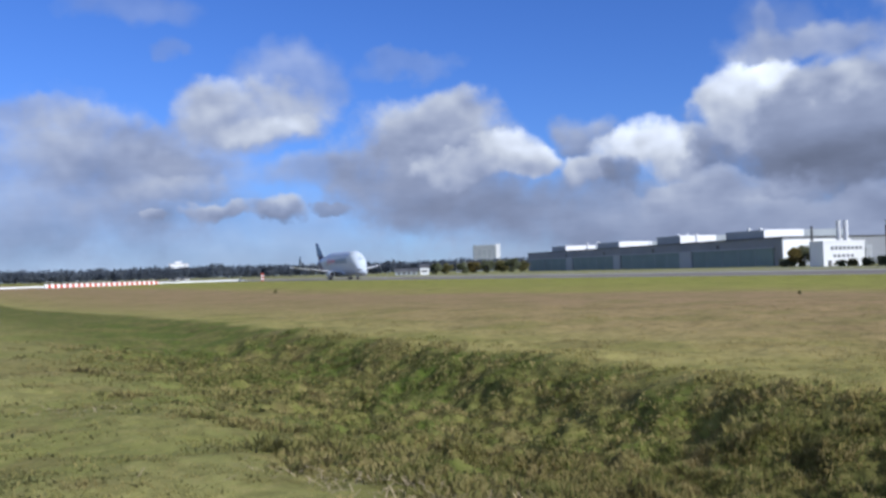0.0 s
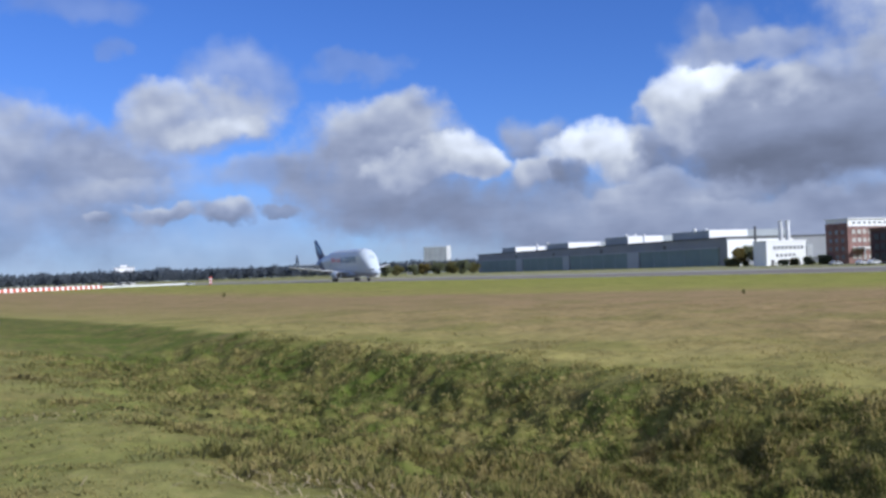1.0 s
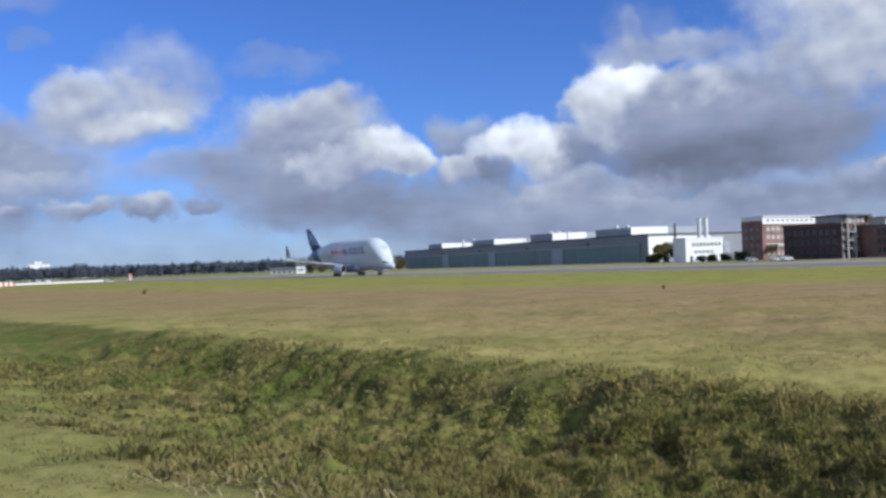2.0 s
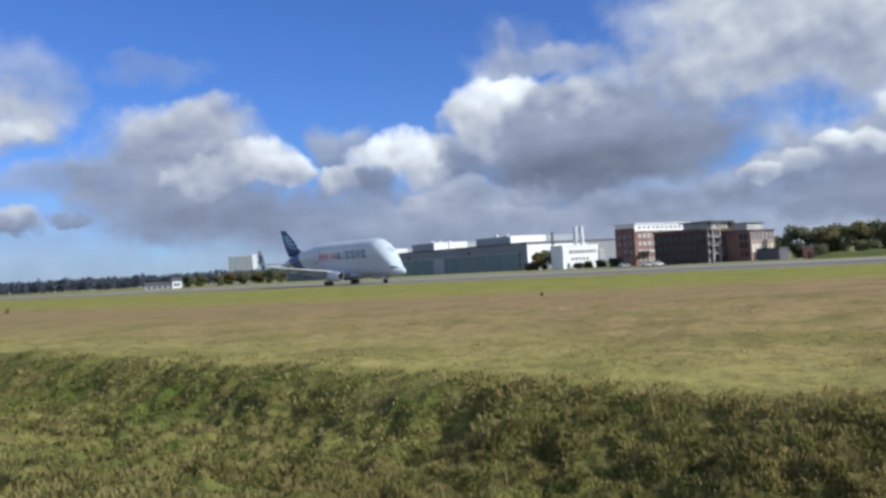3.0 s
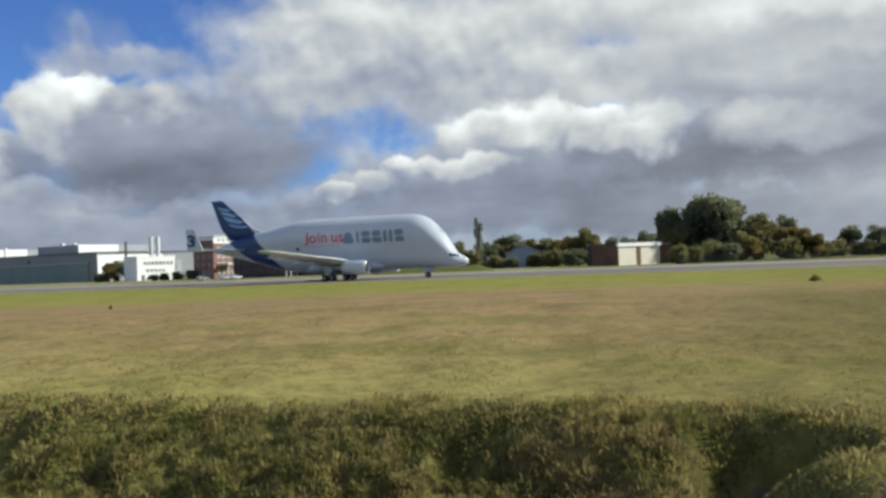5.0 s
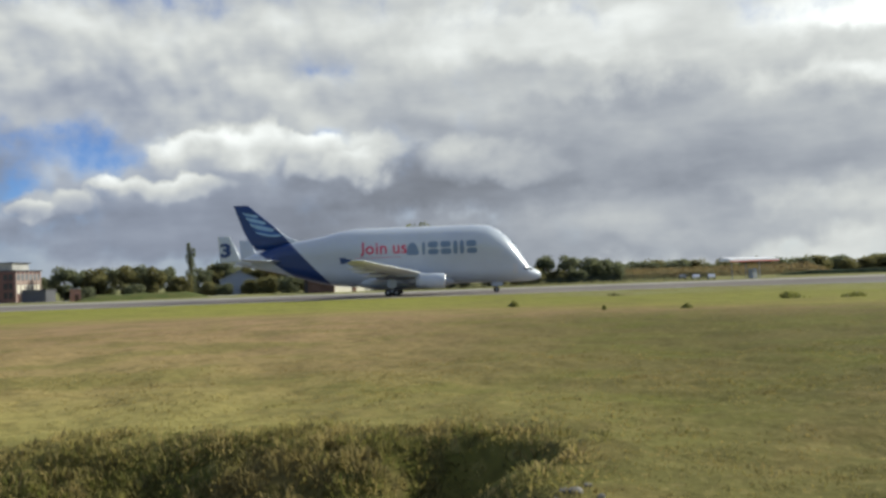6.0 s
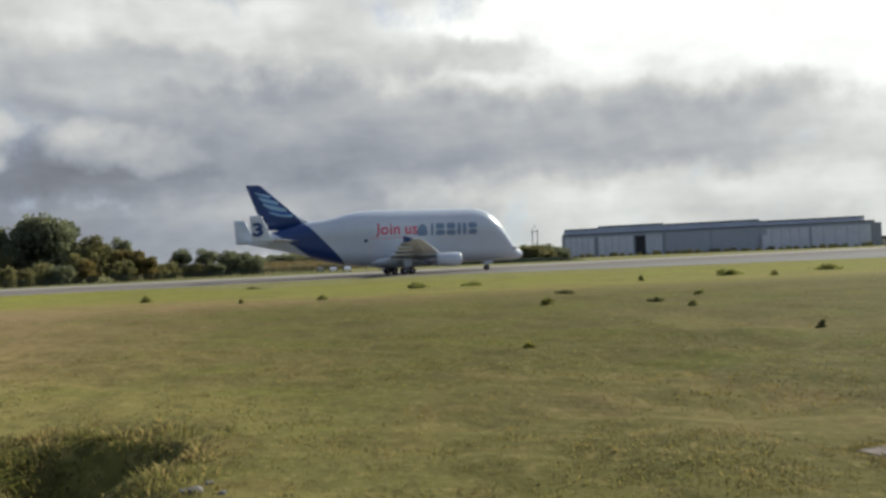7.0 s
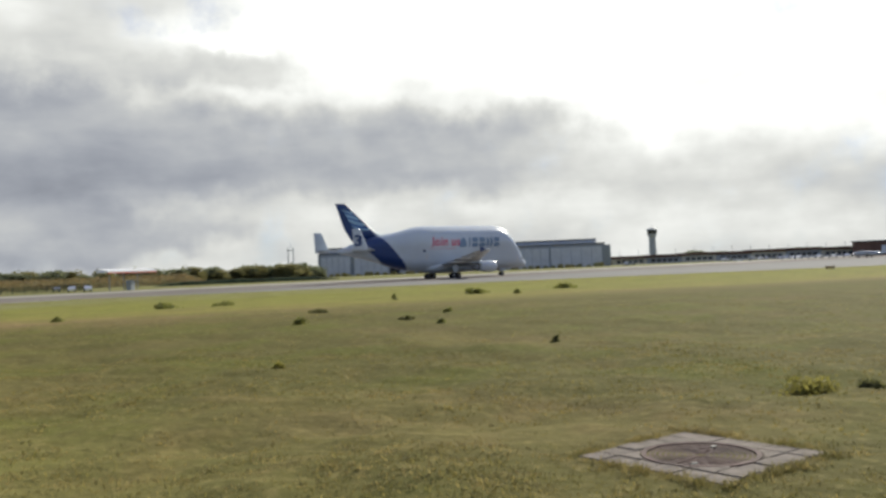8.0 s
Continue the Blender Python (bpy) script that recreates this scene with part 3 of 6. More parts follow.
def build_plane():
    jet = tagged(new("cargo_aircraft"), "white bulbous cargo jet with navy fin rolling along the runway", "aircraft")
    # hull with the navy band that runs down from the fin
    bm = bmesh.new()
    xs = [a[0] for a in HULL]
    fine = []
    for a, b in zip(xs, xs[1:]):
        n = max(1, round((a - b) / 1.2))
        fine += [a + (b - a) * k / n for k in range(n)]
    fine.append(xs[-1])
    rings = []
    for x in fine:
        zt, rt, zb, rb = hull_at(x)
        m = 22
        zs = [zb + (zt - zb) * (1 - math.cos(math.pi * k / m)) / 2 for k in range(m + 1)]
        left = [(x, hull_width(x, z), z) for z in zs]
        rings.append(left + [(x, -hull_width(x, z), z) for z in zs[-2:0:-1]])
    loft(bm, rings)
    band = (((-47.2, 12.4), (-37.7, 2.4)), ((-51.6, 9.0), (-42.6, 2.8)))
    nrm = []
    for (x0, z0), (x1, z1) in band:
        d = Vector((z1 - z0, 0, -(x1 - x0))).normalized()
        nrm.append((Vector((x0, 0, z0)), d))
        bmesh.ops.bisect_plane(bm, geom=bm.verts[:] + bm.edges[:] + bm.faces[:], plane_co=(x0, 0, z0), plane_no=d)
    for f in bm.faces:
        c = f.calc_center_median()
        s0, s1 = (c - nrm[0][0]).dot(nrm[0][1]), (c - nrm[1][0]).dot(nrm[1][1])
        if s0 * s1 < 0 and c.x < -36:
            f.material_index = 1
    part("fuselage", bm, [PAINT, NAVY], jet, smooth=True)
    # belly fairing at the wing root
    bm = bmesh.new()
    loft(bm, [ring_x(x, r, 0, 2.55, 20, 0.42) for x, r in ((-15.5, 1.6), (-18, 2.9), (-22, 3.25), (-28, 3.25), (-31, 2.7), (-33.5, 1.4))])
    part("belly_fairing", bm, PAINT, jet, smooth=True)
    # fin
    bm = bmesh.new()
    loft(bm, [wing_section(le, te, 0, z, t, True) for le, te, z, t in ((-40.5, -51.4, 9.0, 0.30), (-45.4, -52.9, 11.2, 0.32), (-47.0, -53.5, 12.4, 0.32), (-49.6, -54.3, 14.6, 0.26), (-52.5, -55.2, 17.1, 0.17), (-52.9, -55.3, 17.25, 0.05))])
    # ahead of the band's front line the fin root is white like the hull
    bmesh.ops.bisect_plane(bm, geom=bm.verts[:] + bm.edges[:] + bm.faces[:], plane_co=nrm[0][0], plane_no=nrm[0][1])
    back = (Vector((-54, 0, 12)) - nrm[0][0]).dot(nrm[0][1])
    for f in bm.faces:
        if (f.calc_center_median() - nrm[0][0]).dot(nrm[0][1]) * back < 0:
            f.material_index = 1
    fin = part("fin", bm, [NAVY, PAINT], jet, "navy fin with light blue ribbons", smooth=True)
    # ribbons: upswept bands across the fin
    for k, (z0, rise, wd, mat) in enumerate(((15.3, -0.5, 0.30, SKYBLUE), (14.75, -0.7, 0.34, MIDBLUE), (14.2, -0.7, 0.42, SKYBLUE), (13.55, -0.8, 0.36, MIDBLUE), (12.95, -0.8, 0.44, SKYBLUE), (12.2, -0.7, 0.36, MIDBLUE), (11.7, -0.5, 0.24, SKYBLUE))):
        for side in (-1, 1):
            bm = bmesh.new()
            rows = []
            for i in range(7):
                u = i / 6
                z = z0 + rise * (u - 0.5) * 1.6 + 0.9 * (u - 0.4) ** 2
                le = np.interp(z, (9.6, 11.2, 12.4, 14.6, 17.1), (-40.5, -45.4, -47.0, -49.6, -52.5))
                te = np.interp(z, (9.6, 11.2, 12.4, 14.6, 17.1), (-51.4, -52.9, -53.5, -54.3, -55.2))
                c = 0.34 + 0.56 * u
                x = te + (le - te) * c
                th = np.interp(z, (9.6, 12.4, 14.6, 17.1), (0.3, 0.32, 0.26, 0.17)) * 0.72 + 0.05
                w = wd * math.sin(math.pi * (0.15 + 0.7 * u))
                rows.append((bm.verts.new((x, side * th, z - w)), bm.verts.new((x - 0.25, side * th, z + w))))
            for a, b in zip(rows, rows[1:]):
                bm.faces.new((a[0], b[0], b[1], a[1]))
            part("ribbon", bm, mat, fin)
    # tailplane with its end plates
    for side in (-1, 1):
        bm = bmesh.new()
        loft(bm, [wing_section(le, te, side * y, z, t) for le, te, y, z, t in ((-45.5, -52.0, 0.6, 6.9, 0.28), (-48.5, -53.2, 4.2, 7.05, 0.2), (-51.8, -55.2, 8.0, 7.25, 0.13))])
        tail = part("tailplane", bm, PAINT, jet, smooth=True)
        bm = bmesh.new()
        loft(bm, [wing_section(le, te, side * 8.05, z, t, True) for le, te, z, t in ((-52.3, -55.9, 6.75, 0.1), (-52.4, -56.0, 7.2, 0.12), (-53.3, -56.1, 9.3, 0.11), (-54.1, -56.2, 11.1, 0.09), (-54.4, -56.2, 11.3, 0.03))])
        plate = part("end_plate", bm, PAINT, tail, smooth=True)
        # the fleet numeral, read from the outer side
        cu = bpy.data.curves.new("numeral", "FONT")
        cu.body, cu.size, cu.extrude, cu.offset = "3", 3.1, 0.01, 0.12
        tmp = new("numeral", cu)
        me = bpy.data.meshes.new_from_object(tmp.evaluated_get(bpy.context.evaluated_depsgraph_get()))
        bpy.data.objects.remove(tmp)
        bm = bmesh.new()
        bm.from_mesh(me)
        bmesh.ops.transform(bm, verts=bm.verts, matrix=(pose(-55.95, -8.22, 7.85, 90, 0, 0) if side < 0 else pose(-53.6, 8.22, 7.85, 90, 0, 180)) @ Matrix.Diagonal((1.35, 1, 1, 1)))
        part("numeral", bm, NAVY, tail)
        # elevator line
        part("elevator", boxes((-54.0, -53.86, min(side * 1.2, side * 7.6), max(side * 1.2, side * 7.6), 7.02, 7.32)), WINGGREY, tail)
    # wings
    for side in (-1, 1):
        bm = bmesh.new()
        loft(bm, [wing_section(le, te, side * y, z, t) for le, te, y, z, t in ((-17.6, -29.6, 1.6, 2.9, 0.62), (-19.6, -29.6, 4.5, 3.35, 0.5), (-22.2, -30.4, 9.0, 4.1, 0.36), (-26.2, -32.0, 15.6, 5.1, 0.24), (-30.2, -33.3, 22.0, 6.05, 0.14), (-30.9, -33.4, 22.2, 6.08, 0.05))])
        wing = part("wing", bm, WINGGREY, jet, smooth=True)
        bm = bmesh.new()
        loft(bm, [[wing_section(le + 0.06, te, side * y, z, t * 1.08 + 0.02)[k] for k in (16, 17, 18, 19, 0, 1, 2, 3, 4)] for le, te, y, z, t in ((-19.6, -29.6, 4.5, 3.35, 0.5), (-22.2, -30.4, 9.0, 4.1, 0.36), (-26.2, -32.0, 15.6, 5.1, 0.24), (-30.2, -33.3, 21.9, 6.04, 0.14))], cap=False, closed=False)
        # white stands for the sky's gleam on the metal slats
        part("slat", bm, SLATGLEAM, wing, "leading edge whitened for the gleam of its metal slats", smooth=True)
        for y, x0, x1, z in ((4.0, -26, -31.3, 2.75), (9.4, -27, -32.2, 3.65), (13.6, -28.6, -32.9, 4.35), (17.0, -30, -33.2, 4.9)):
            bm = bmesh.new()
            loft(bm, [ring_x(x0 + (x1 - x0) * u, r, side * y, z, 8, 1.3) for u, r in ((0, 0.05), (0.3, 0.22), (0.7, 0.2), (1, 0.04))])
            part("flap_track_fairing", bm, WINGGREY, wing, smooth=True)
        # wing-tip fence
        bm = bmesh.new()
        loft(bm, [wing_section(le, te, side * 22.22, z, 0.05, True) for le, te, z in ((-33.0, -33.6, 5.6), (-31.8, -33.6, 6.05), (-33.0, -33.7, 6.6))])
        part("tip_fence", bm, NAVY, wing)
        # engine
        bm = bmesh.new()
        loft(bm, [ring_x(x, r, side * 7.9, 2.45) for x, r in ((-17.61, 1.030), (-17.30, 1.104), (-17.25, 1.168), (-17.43, 1.251), (-18.24, 1.343), (-19.95, 1.334), (-21.48, 1.150), (-22.38, 0.994), (-22.33, 0.920), (-20.85, 0.874))], cap=False)
        eng = part("engine", bm, PAINT, jet, smooth=True)
        bm = bmesh.new()
        loft(bm, [ring_x(x, r, side * 7.9, 2.45) for x, r in ((-17.45, 1.256), (-17.25, 1.182), (-17.28, 1.104), (-17.61, 1.040))], cap=False)
        part("intake_lip", bm, BARE, eng, "bright metal intake lip", smooth=True)
        bm = bmesh.new()
        loft(bm, [ring_x(x, r, side * 7.9, 2.45) for x, r in ((-17.97, 1.040), (-17.99, 0.368), (-17.66, 0.202), (-17.48, 0.018))])
        part("fan", bm, DARK, eng, "dark fan with spinner")
        bm = bmesh.new()
        loft(bm, [ring_x(x, r, side * 7.9, 2.45, 16) for x, r in ((-20.94, 0.828), (-22.38, 0.690), (-23.64, 0.570), (-23.64, 0.414), (-24.72, 0.092))])
        part("exhaust_cone", bm, STEEL, eng, smooth=True)
        bm = bmesh.new()
        loft(bm, [wing_section(le, te, side * 7.9, z, t, True) for le, te, z, t in ((-19.5, -25.0, 3.3, 0.22), (-21.0, -26.5, 3.7, 0.26), (-21.5, -27.0, 4.0, 0.26))])
        part("pylon", bm, PAINT, eng, smooth=True)
    # undercarriage
    def wheel(x, y, r, w, parent):
        bm = bmesh.new()
        prof = ((0.45, -0.5), (0.9, -0.5), (1.0, -0.3), (1.0, 0.3), (0.9, 0.5), (0.45, 0.5))
        loft(bm, [[(x + r * a * math.cos(2 * math.pi * i / 20), y + w * b, r + r * a * math.sin(2 * math.pi * i / 20)) for i in range(20)] for a, b in prof])
        wh = part("wheel", bm, RUBBER, parent)
        bm = bmesh.new()
        loft(bm, [[(x + r * a * math.cos(2 * math.pi * i / 14), y + w * b, r + r * a * math.sin(2 * math.pi * i / 14)) for i in range(14)] for a, b in ((0.44, -0.52), (0.44, 0.52))])
        part("rim", bm, STEEL, wh)
    for side in (-1, 1):
        bm = boxes((-26.85, -26.45, side * 4.8 - 0.2, side * 4.8 + 0.2, 0.6, 3.6), (-27.45, -25.85, side * 4.8 - 0.14, side * 4.8 + 0.14, 0.5, 0.75))
        leg = part("main_leg", bm, STEEL, jet)
        for dx in (-0.75, 0.75):
            for dy in (-0.48, 0.48):
                wheel(-26.65 + dx, side * 4.8 + dy, 0.62, 0.42, leg)
        part("leg_door", boxes((-27.5, -25.9, side * 5.15 - 0.03, side * 5.15 + 0.03, 1.5, 2.9)), PAINT, leg)
    leg = part("nose_leg", boxes((-8.3, -8.02, -0.13, 0.13, 0.4, 2.2)), STEEL, jet)
    for dy in (-0.33, 0.33):
        wheel(-8.15, dy, 0.5, 0.3, leg)
    for side in (-1, 1):
        part("gear_door", boxes((-9.0, -7.0, side * 0.6 - 0.03, side * 0.6 + 0.03, 1.15, 1.95)), PAINT, jet)
    # cockpit panes and the marks on the dome
    for side in (-1, 1):
        for x0, x1, z0, z1 in ((-2.05, -1.62, 3.78, 4.12), (-2.6, -2.12, 3.85, 4.3), (-3.15, -2.68, 3.9, 4.4)):
            patch("windscreen", WINDSHIELD, jet, x0, x1, z0, z1, 0.03, 0.1, 3, 3, side)
    for z, w, h in ((9.35, 0.75, 0.16), (8.75, 1.05, 0.18), (8.3, 0.6, 0.14)):
        bm = bmesh.new()
        x = next(a / 50 for a in range(-100, -500, -1) if hull_at(a / 50)[0] > z + 0.25)
        box(bm, x - 0.25, x + 0.22, -w, w, z, z + h)
        part("dome_mark", bm, LOGO, jet)
    # doors and belly line
    for x0, z0, w, h in ((-5.2, 3.3, 0.9, 1.7), (-33.6, 4.3, 0.8, 1.5)):
        patch("door", WINGGREY, jet, x0, x0 + w, z0, z0 + h, 0.015)
    patch("flag", NAVY, jet, -34.4, -33.7, 6.2, 6.75, 0.03)
    x = -32.0
    for letter in "Join us":
        if letter == " ":
            x += 0.75
            continue
        glyph = lettering(letter, 2.6 if letter == "J" else 3.0, RED, "letter", jet, x, 7.85 if letter == "J" else 7.55, 0.98)
        x = max(v.co.x for v in glyph.data.vertices) + 0.2
    patch("caption_line", RED, jet, -33.2, -25.0, 6.84, 6.91, 0.04)
    # the maker's name as plain rounded plates
    def plate(x0, x1, z0, z1, taper=0.0):
        bm = bmesh.new()
        rows = []
        for k in range(9):
            v = k / 8
            z = z0 + (z1 - z0) * v
            inset = (x1 - x0) * (taper * v + 0.22 * max(0.0, (abs(2 * v - 1) - 0.5) / 0.5) ** 2)
            xs = [x0 + inset + (x1 - x0 - 2 * inset) * i / 4 for i in range(5)]
            rows.append([bm.verts.new((x, -hull_width(x, z) - 0.04, z)) for x in xs])
        for a, b in zip(rows, rows[1:]):
            for i in range(4):
                bm.faces.new((a[i], a[i + 1], b[i + 1], b[i]))
        part("logo_plate", bm, LOGO, jet)
    plate(-24.3, -21.6, 7.1, 9.4, 0.3)
    plate(-21.2, -20.7, 7.1, 9.4)
    x = -20.2
    for w in (1.9, 1.9):
        plate(x, x + w, 7.1, 8.1)
        plate(x, x + w - 0.1, 8.3, 9.4)
        x += w + 0.35
    plate(x, x + 0.75, 7.1, 9.4)
    plate(x + 1.15, x + 1.9, 7.1, 9.4)
    x += 2.3
    plate(x + 0.1, x + 1.9, 7.1, 8.1)
    plate(x, x + 1.8, 8.3, 9.4)
    return jet


plane = build_plane()

# ---------------------------------------------------------------- buildings
ROOF = material("dark_roofing", (0.10, 0.10, 0.105), 0.8, var=0.1, scale=0.2, fine=2)
GLASS = material("window_glass", (0.02, 0.025, 0.03), 0.12, var=0.05)
PALEGLASS = material("pale_blinds_behind_glass", (0.45, 0.44, 0.40), 0.25, var=0.1, scale=0.4)
CREAM = material("cream_doors", (0.66, 0.62, 0.50), 0.6, var=0.05, scale=0.4, fine=3)
BROWN = material("brown_brick", (0.16, 0.09, 0.06), 0.9, var=0.18, scale=0.4, fine=4)
PALEGREY = material("pale_grey_cladding", (0.36, 0.38, 0.40), 0.55, var=0.06, scale=0.08, fine=1)
SILVER = material("white_vent_steel", (0.72, 0.72, 0.72), 0.4, var=0.05)
ORANGE = material("red_orange_paint", (0.62, 0.10, 0.05), 0.5, var=0.08)
CARPAINT = material("pale_car_paint", (0.62, 0.63, 0.65), 0.25, metal=0.3, var=0.03, random_tint=0.35)
PINK = material("pinkish_sandstone", (0.42, 0.32, 0.27), 0.9, var=0.1, scale=0.4, fine=4)
DULL = material("dull_grey_window_frame", (0.30, 0.28, 0.26), 0.6, var=0.08)
BLIND = material("grey_blinds_behind_glass", (0.24, 0.25, 0.26), 0.2, var=0.2, scale=0.5)
BASE = RUN_Z - 0.15


def facade_frame(az0, d0, az1, d1):
    """The pose of a front that runs from one direction to another; x runs along it, y into the building, z up from the ground."""
    a, b = Vector((*polar(az0, d0), 0)), Vector((*polar(az1, d1), 0))
    ang = math.degrees(math.atan2((b - a).y, (b - a).x))
    return pose(a.x, a.y, BASE, 0, 0, ang), (b - a).length


def windows(parent, face, x0, x1, z0, z1, nx, nz, w, h, mat=GLASS, frame_mat=DULL, off=0.0):
    """Rows of framed windows on a wall: face 'front' (y = off, looking to -y), 'left' (x = off) or 'right'."""
    for i in range(nx):
        for k in range(nz):
            u = x0 + (x1 - x0) * (i + 0.5) / nx
            z = z0 + (z1 - z0) * (k + 0.5) / nz

            def dims(hw, hh, a, b):
                if face == "front":
                    return (u - hw, u + hw, off + a, off + b, z - hh, z + hh)
                if face == "left":
                    return (off + a, off + b, u - hw, u + hw, z - hh, z + hh)
                return (off - b, off - a, u - hw, u + hw, z - hh, z + hh)
            win = part("window", boxes(dims(w / 2 + 0.12, h / 2 + 0.12, -0.08, 0.1)), frame_mat, parent)
            part("pane", boxes(dims(w / 2, h / 2, -0.11, -0.05)), mat, win)


def build_hangar_row():
    m, L = facade_frame(3.58, 697, 18.86, 450)
    h = tagged(new("hangar_row"), "long grey hangars with green-grey doors and roof houses whitened on their sunward ends", "hangar")
    h.matrix_basis = m
    H = 13.6
    part("wall", boxes((0, L, 0, 62, 0, H)), HALLGREY, h)
    # gable and eaves band are white to paint the sunlight on this end
    part("end_wall", boxes((L - 0.02, L + 0.35, 0, 9, 0, H - 1)), WHITE, h, "gable wall whitened as sunlit")
    part("end_band", boxes((L - 0.02, L + 0.3, 9.01, 40, 9.6, H - 1)), WHITE, h, "band under the eaves whitened as sunlit")
    part("roof", boxes((-0.5, L + 0.6, -0.6, 62.5, H, H + 0.5)), ROOF, h)
    for x0, x1 in ((6, 66), (76, 132), (141, 205), (217, L - 6)):
        door = part("hangar_door", boxes((x0, x1, -0.5, -0.02, 0.1, 8.8)), DOOR, h)
        n = 5
        for i in range(1, n):
            x = x0 + (x1 - x0) * i / n
            part("door_seam", boxes((x - 0.12, x + 0.12, -0.62, -0.5, 0.1, 8.8)), GREY, door)
        part("door_rail", boxes((x0 - 1, x1 + 1, -0.9, -0.02, 8.8, 9.3)), PALEGREY, h)
    for x0, x1 in ((66, 76), (132, 141), (205, 217)):
        part("pillar", boxes((x0 + 0.4, x1 - 0.4, -1.1, -0.02, 0, 9.2)), PALEGREY, h)
    # taller roof bays, their sun-facing ends whitened to paint in the sunlight
    for x0, x1, z in ((30, 52, 4.2), (100, 128, 4.2), (172, 196, 5.0), (238, 268, 4.6)):
        part("roof_bay", boxes((x0, x1, 6, 56, H + 0.5, H + z)), GREY, h)
        part("roof_bay_end", boxes((x1, x1 + 0.3, 6, 30, H + 0.4, H + z + 0.1)), WHITE, h, "end wall whitened as sunlit")
    for x, y, z, r in ((74, 12, 5.5, 0.8), (82, 16, 6.0, 0.8), (190, 9, 6.2, 1.0), (193, 13, 6.2, 1.0), (196, 17, 6.0, 1.0), (254, 8, 6.0, 1.1), (258, 12, 6.0, 1.1), (120, 18, 4.2, 0.6), (150, 15, 3.0, 0.6), (40, 16, 3.6, 0.7), (48, 20, 3.6, 0.7)):
        bm = bmesh.new()
        loft(bm, [[(x + r * math.cos(k * math.pi / 5), y + r * math.sin(k * math.pi / 5), zz) for k in range(10)] for zz in (H, H + z)])
        part("vent", bm, SILVER, h)
    for x in (64, 118, 176, 238):
        part("vent_louvre", boxes((x, x + 2.2, -0.14, -0.02, 9.6, 11.6)), ROOF, h)


def build_office():
    m, L = facade_frame(21.1, 376, 23.3, 388)
    h = tagged(new("office_building"), "white flat-roofed office with window rows", "building")
    h.matrix_basis = m
    part("wall", boxes((0, L, 0, 8, 0, 9.4)), WHITE, h)
    part("parapet", boxes((-0.2, L + 0.2, -0.2, 8.2, 9.4, 10.0)), WHITE, h)
    windows(h, "front", 3.0, L - 1.0, 6.0, 8.2, 8, 1, 1.2, 1.3, mat=BLIND, frame_mat=SILVER)
    windows(h, "front", 4.0, L - 5, 3.0, 5.2, 5, 1, 1.2, 1.1, mat=BLIND, frame_mat=SILVER)
    part("door", boxes((2.0, 3.4, -0.12, 0.0, 0, 2.4)), ROOF, h)
    part("wing_wall", boxes((L, L + 6.0, 3, 10, 0, 8.2)), PALEGREY, h)
    part("stair_window", boxes((L + 0.6, L + 3.0, 2.88, 3.0, 0.6, 7.4)), GLASS, h)
    windows(h, "front", L + 3.2, L + 5.8, 2.0, 7.6, 1, 2, 1.3, 1.0, mat=BLIND, frame_mat=SILVER, off=3.0)
    for az, d, top, r, mat, lab in ((21.95, 405, 16.8, 0.95, SILVER, "tall white steel chimney behind the office"), (22.33, 405, 16.8, 0.95, SILVER, "tall white steel chimney behind the office"), (20.5, 430, 15.8, 0.5, ROOF, "thin dark chimney behind the office")):
        bm = bmesh.new()
        loft(bm, [[(rr * math.cos(k * math.pi / 8), rr * math.sin(k * math.pi / 8), z) for k in range(16)] for rr, z in ((r * 1.1, 0), (r, 1), (r, top - BASE), (r * 1.08, top - BASE), (r * 1.08, top - BASE + 0.3))])
        c = part("chimney", bm, mat)
        c.matrix_basis = pose(*polar(az, d), BASE)
        tagged(c, lab, "chimney")


def build_far_house():
    h = tagged(new("far_house"), "small white flat-roofed house rising over the far woods", "house")
    h.matrix_basis = pose(*polar(-18.2, 990), BASE, 0, 0, 18.2)
    part("wall", boxes((-10, 10, 0, 12, 0, 17.6)), WHITE, h)
    part("roof", boxes((-10.4, 10.4, -0.4, 12.4, 17.6, 18.1)), CONCRETE, h)
    part("roof_house", boxes((-4, 3, 3, 8, 18.1, 20.2)), WHITE, h)


build_far_house()


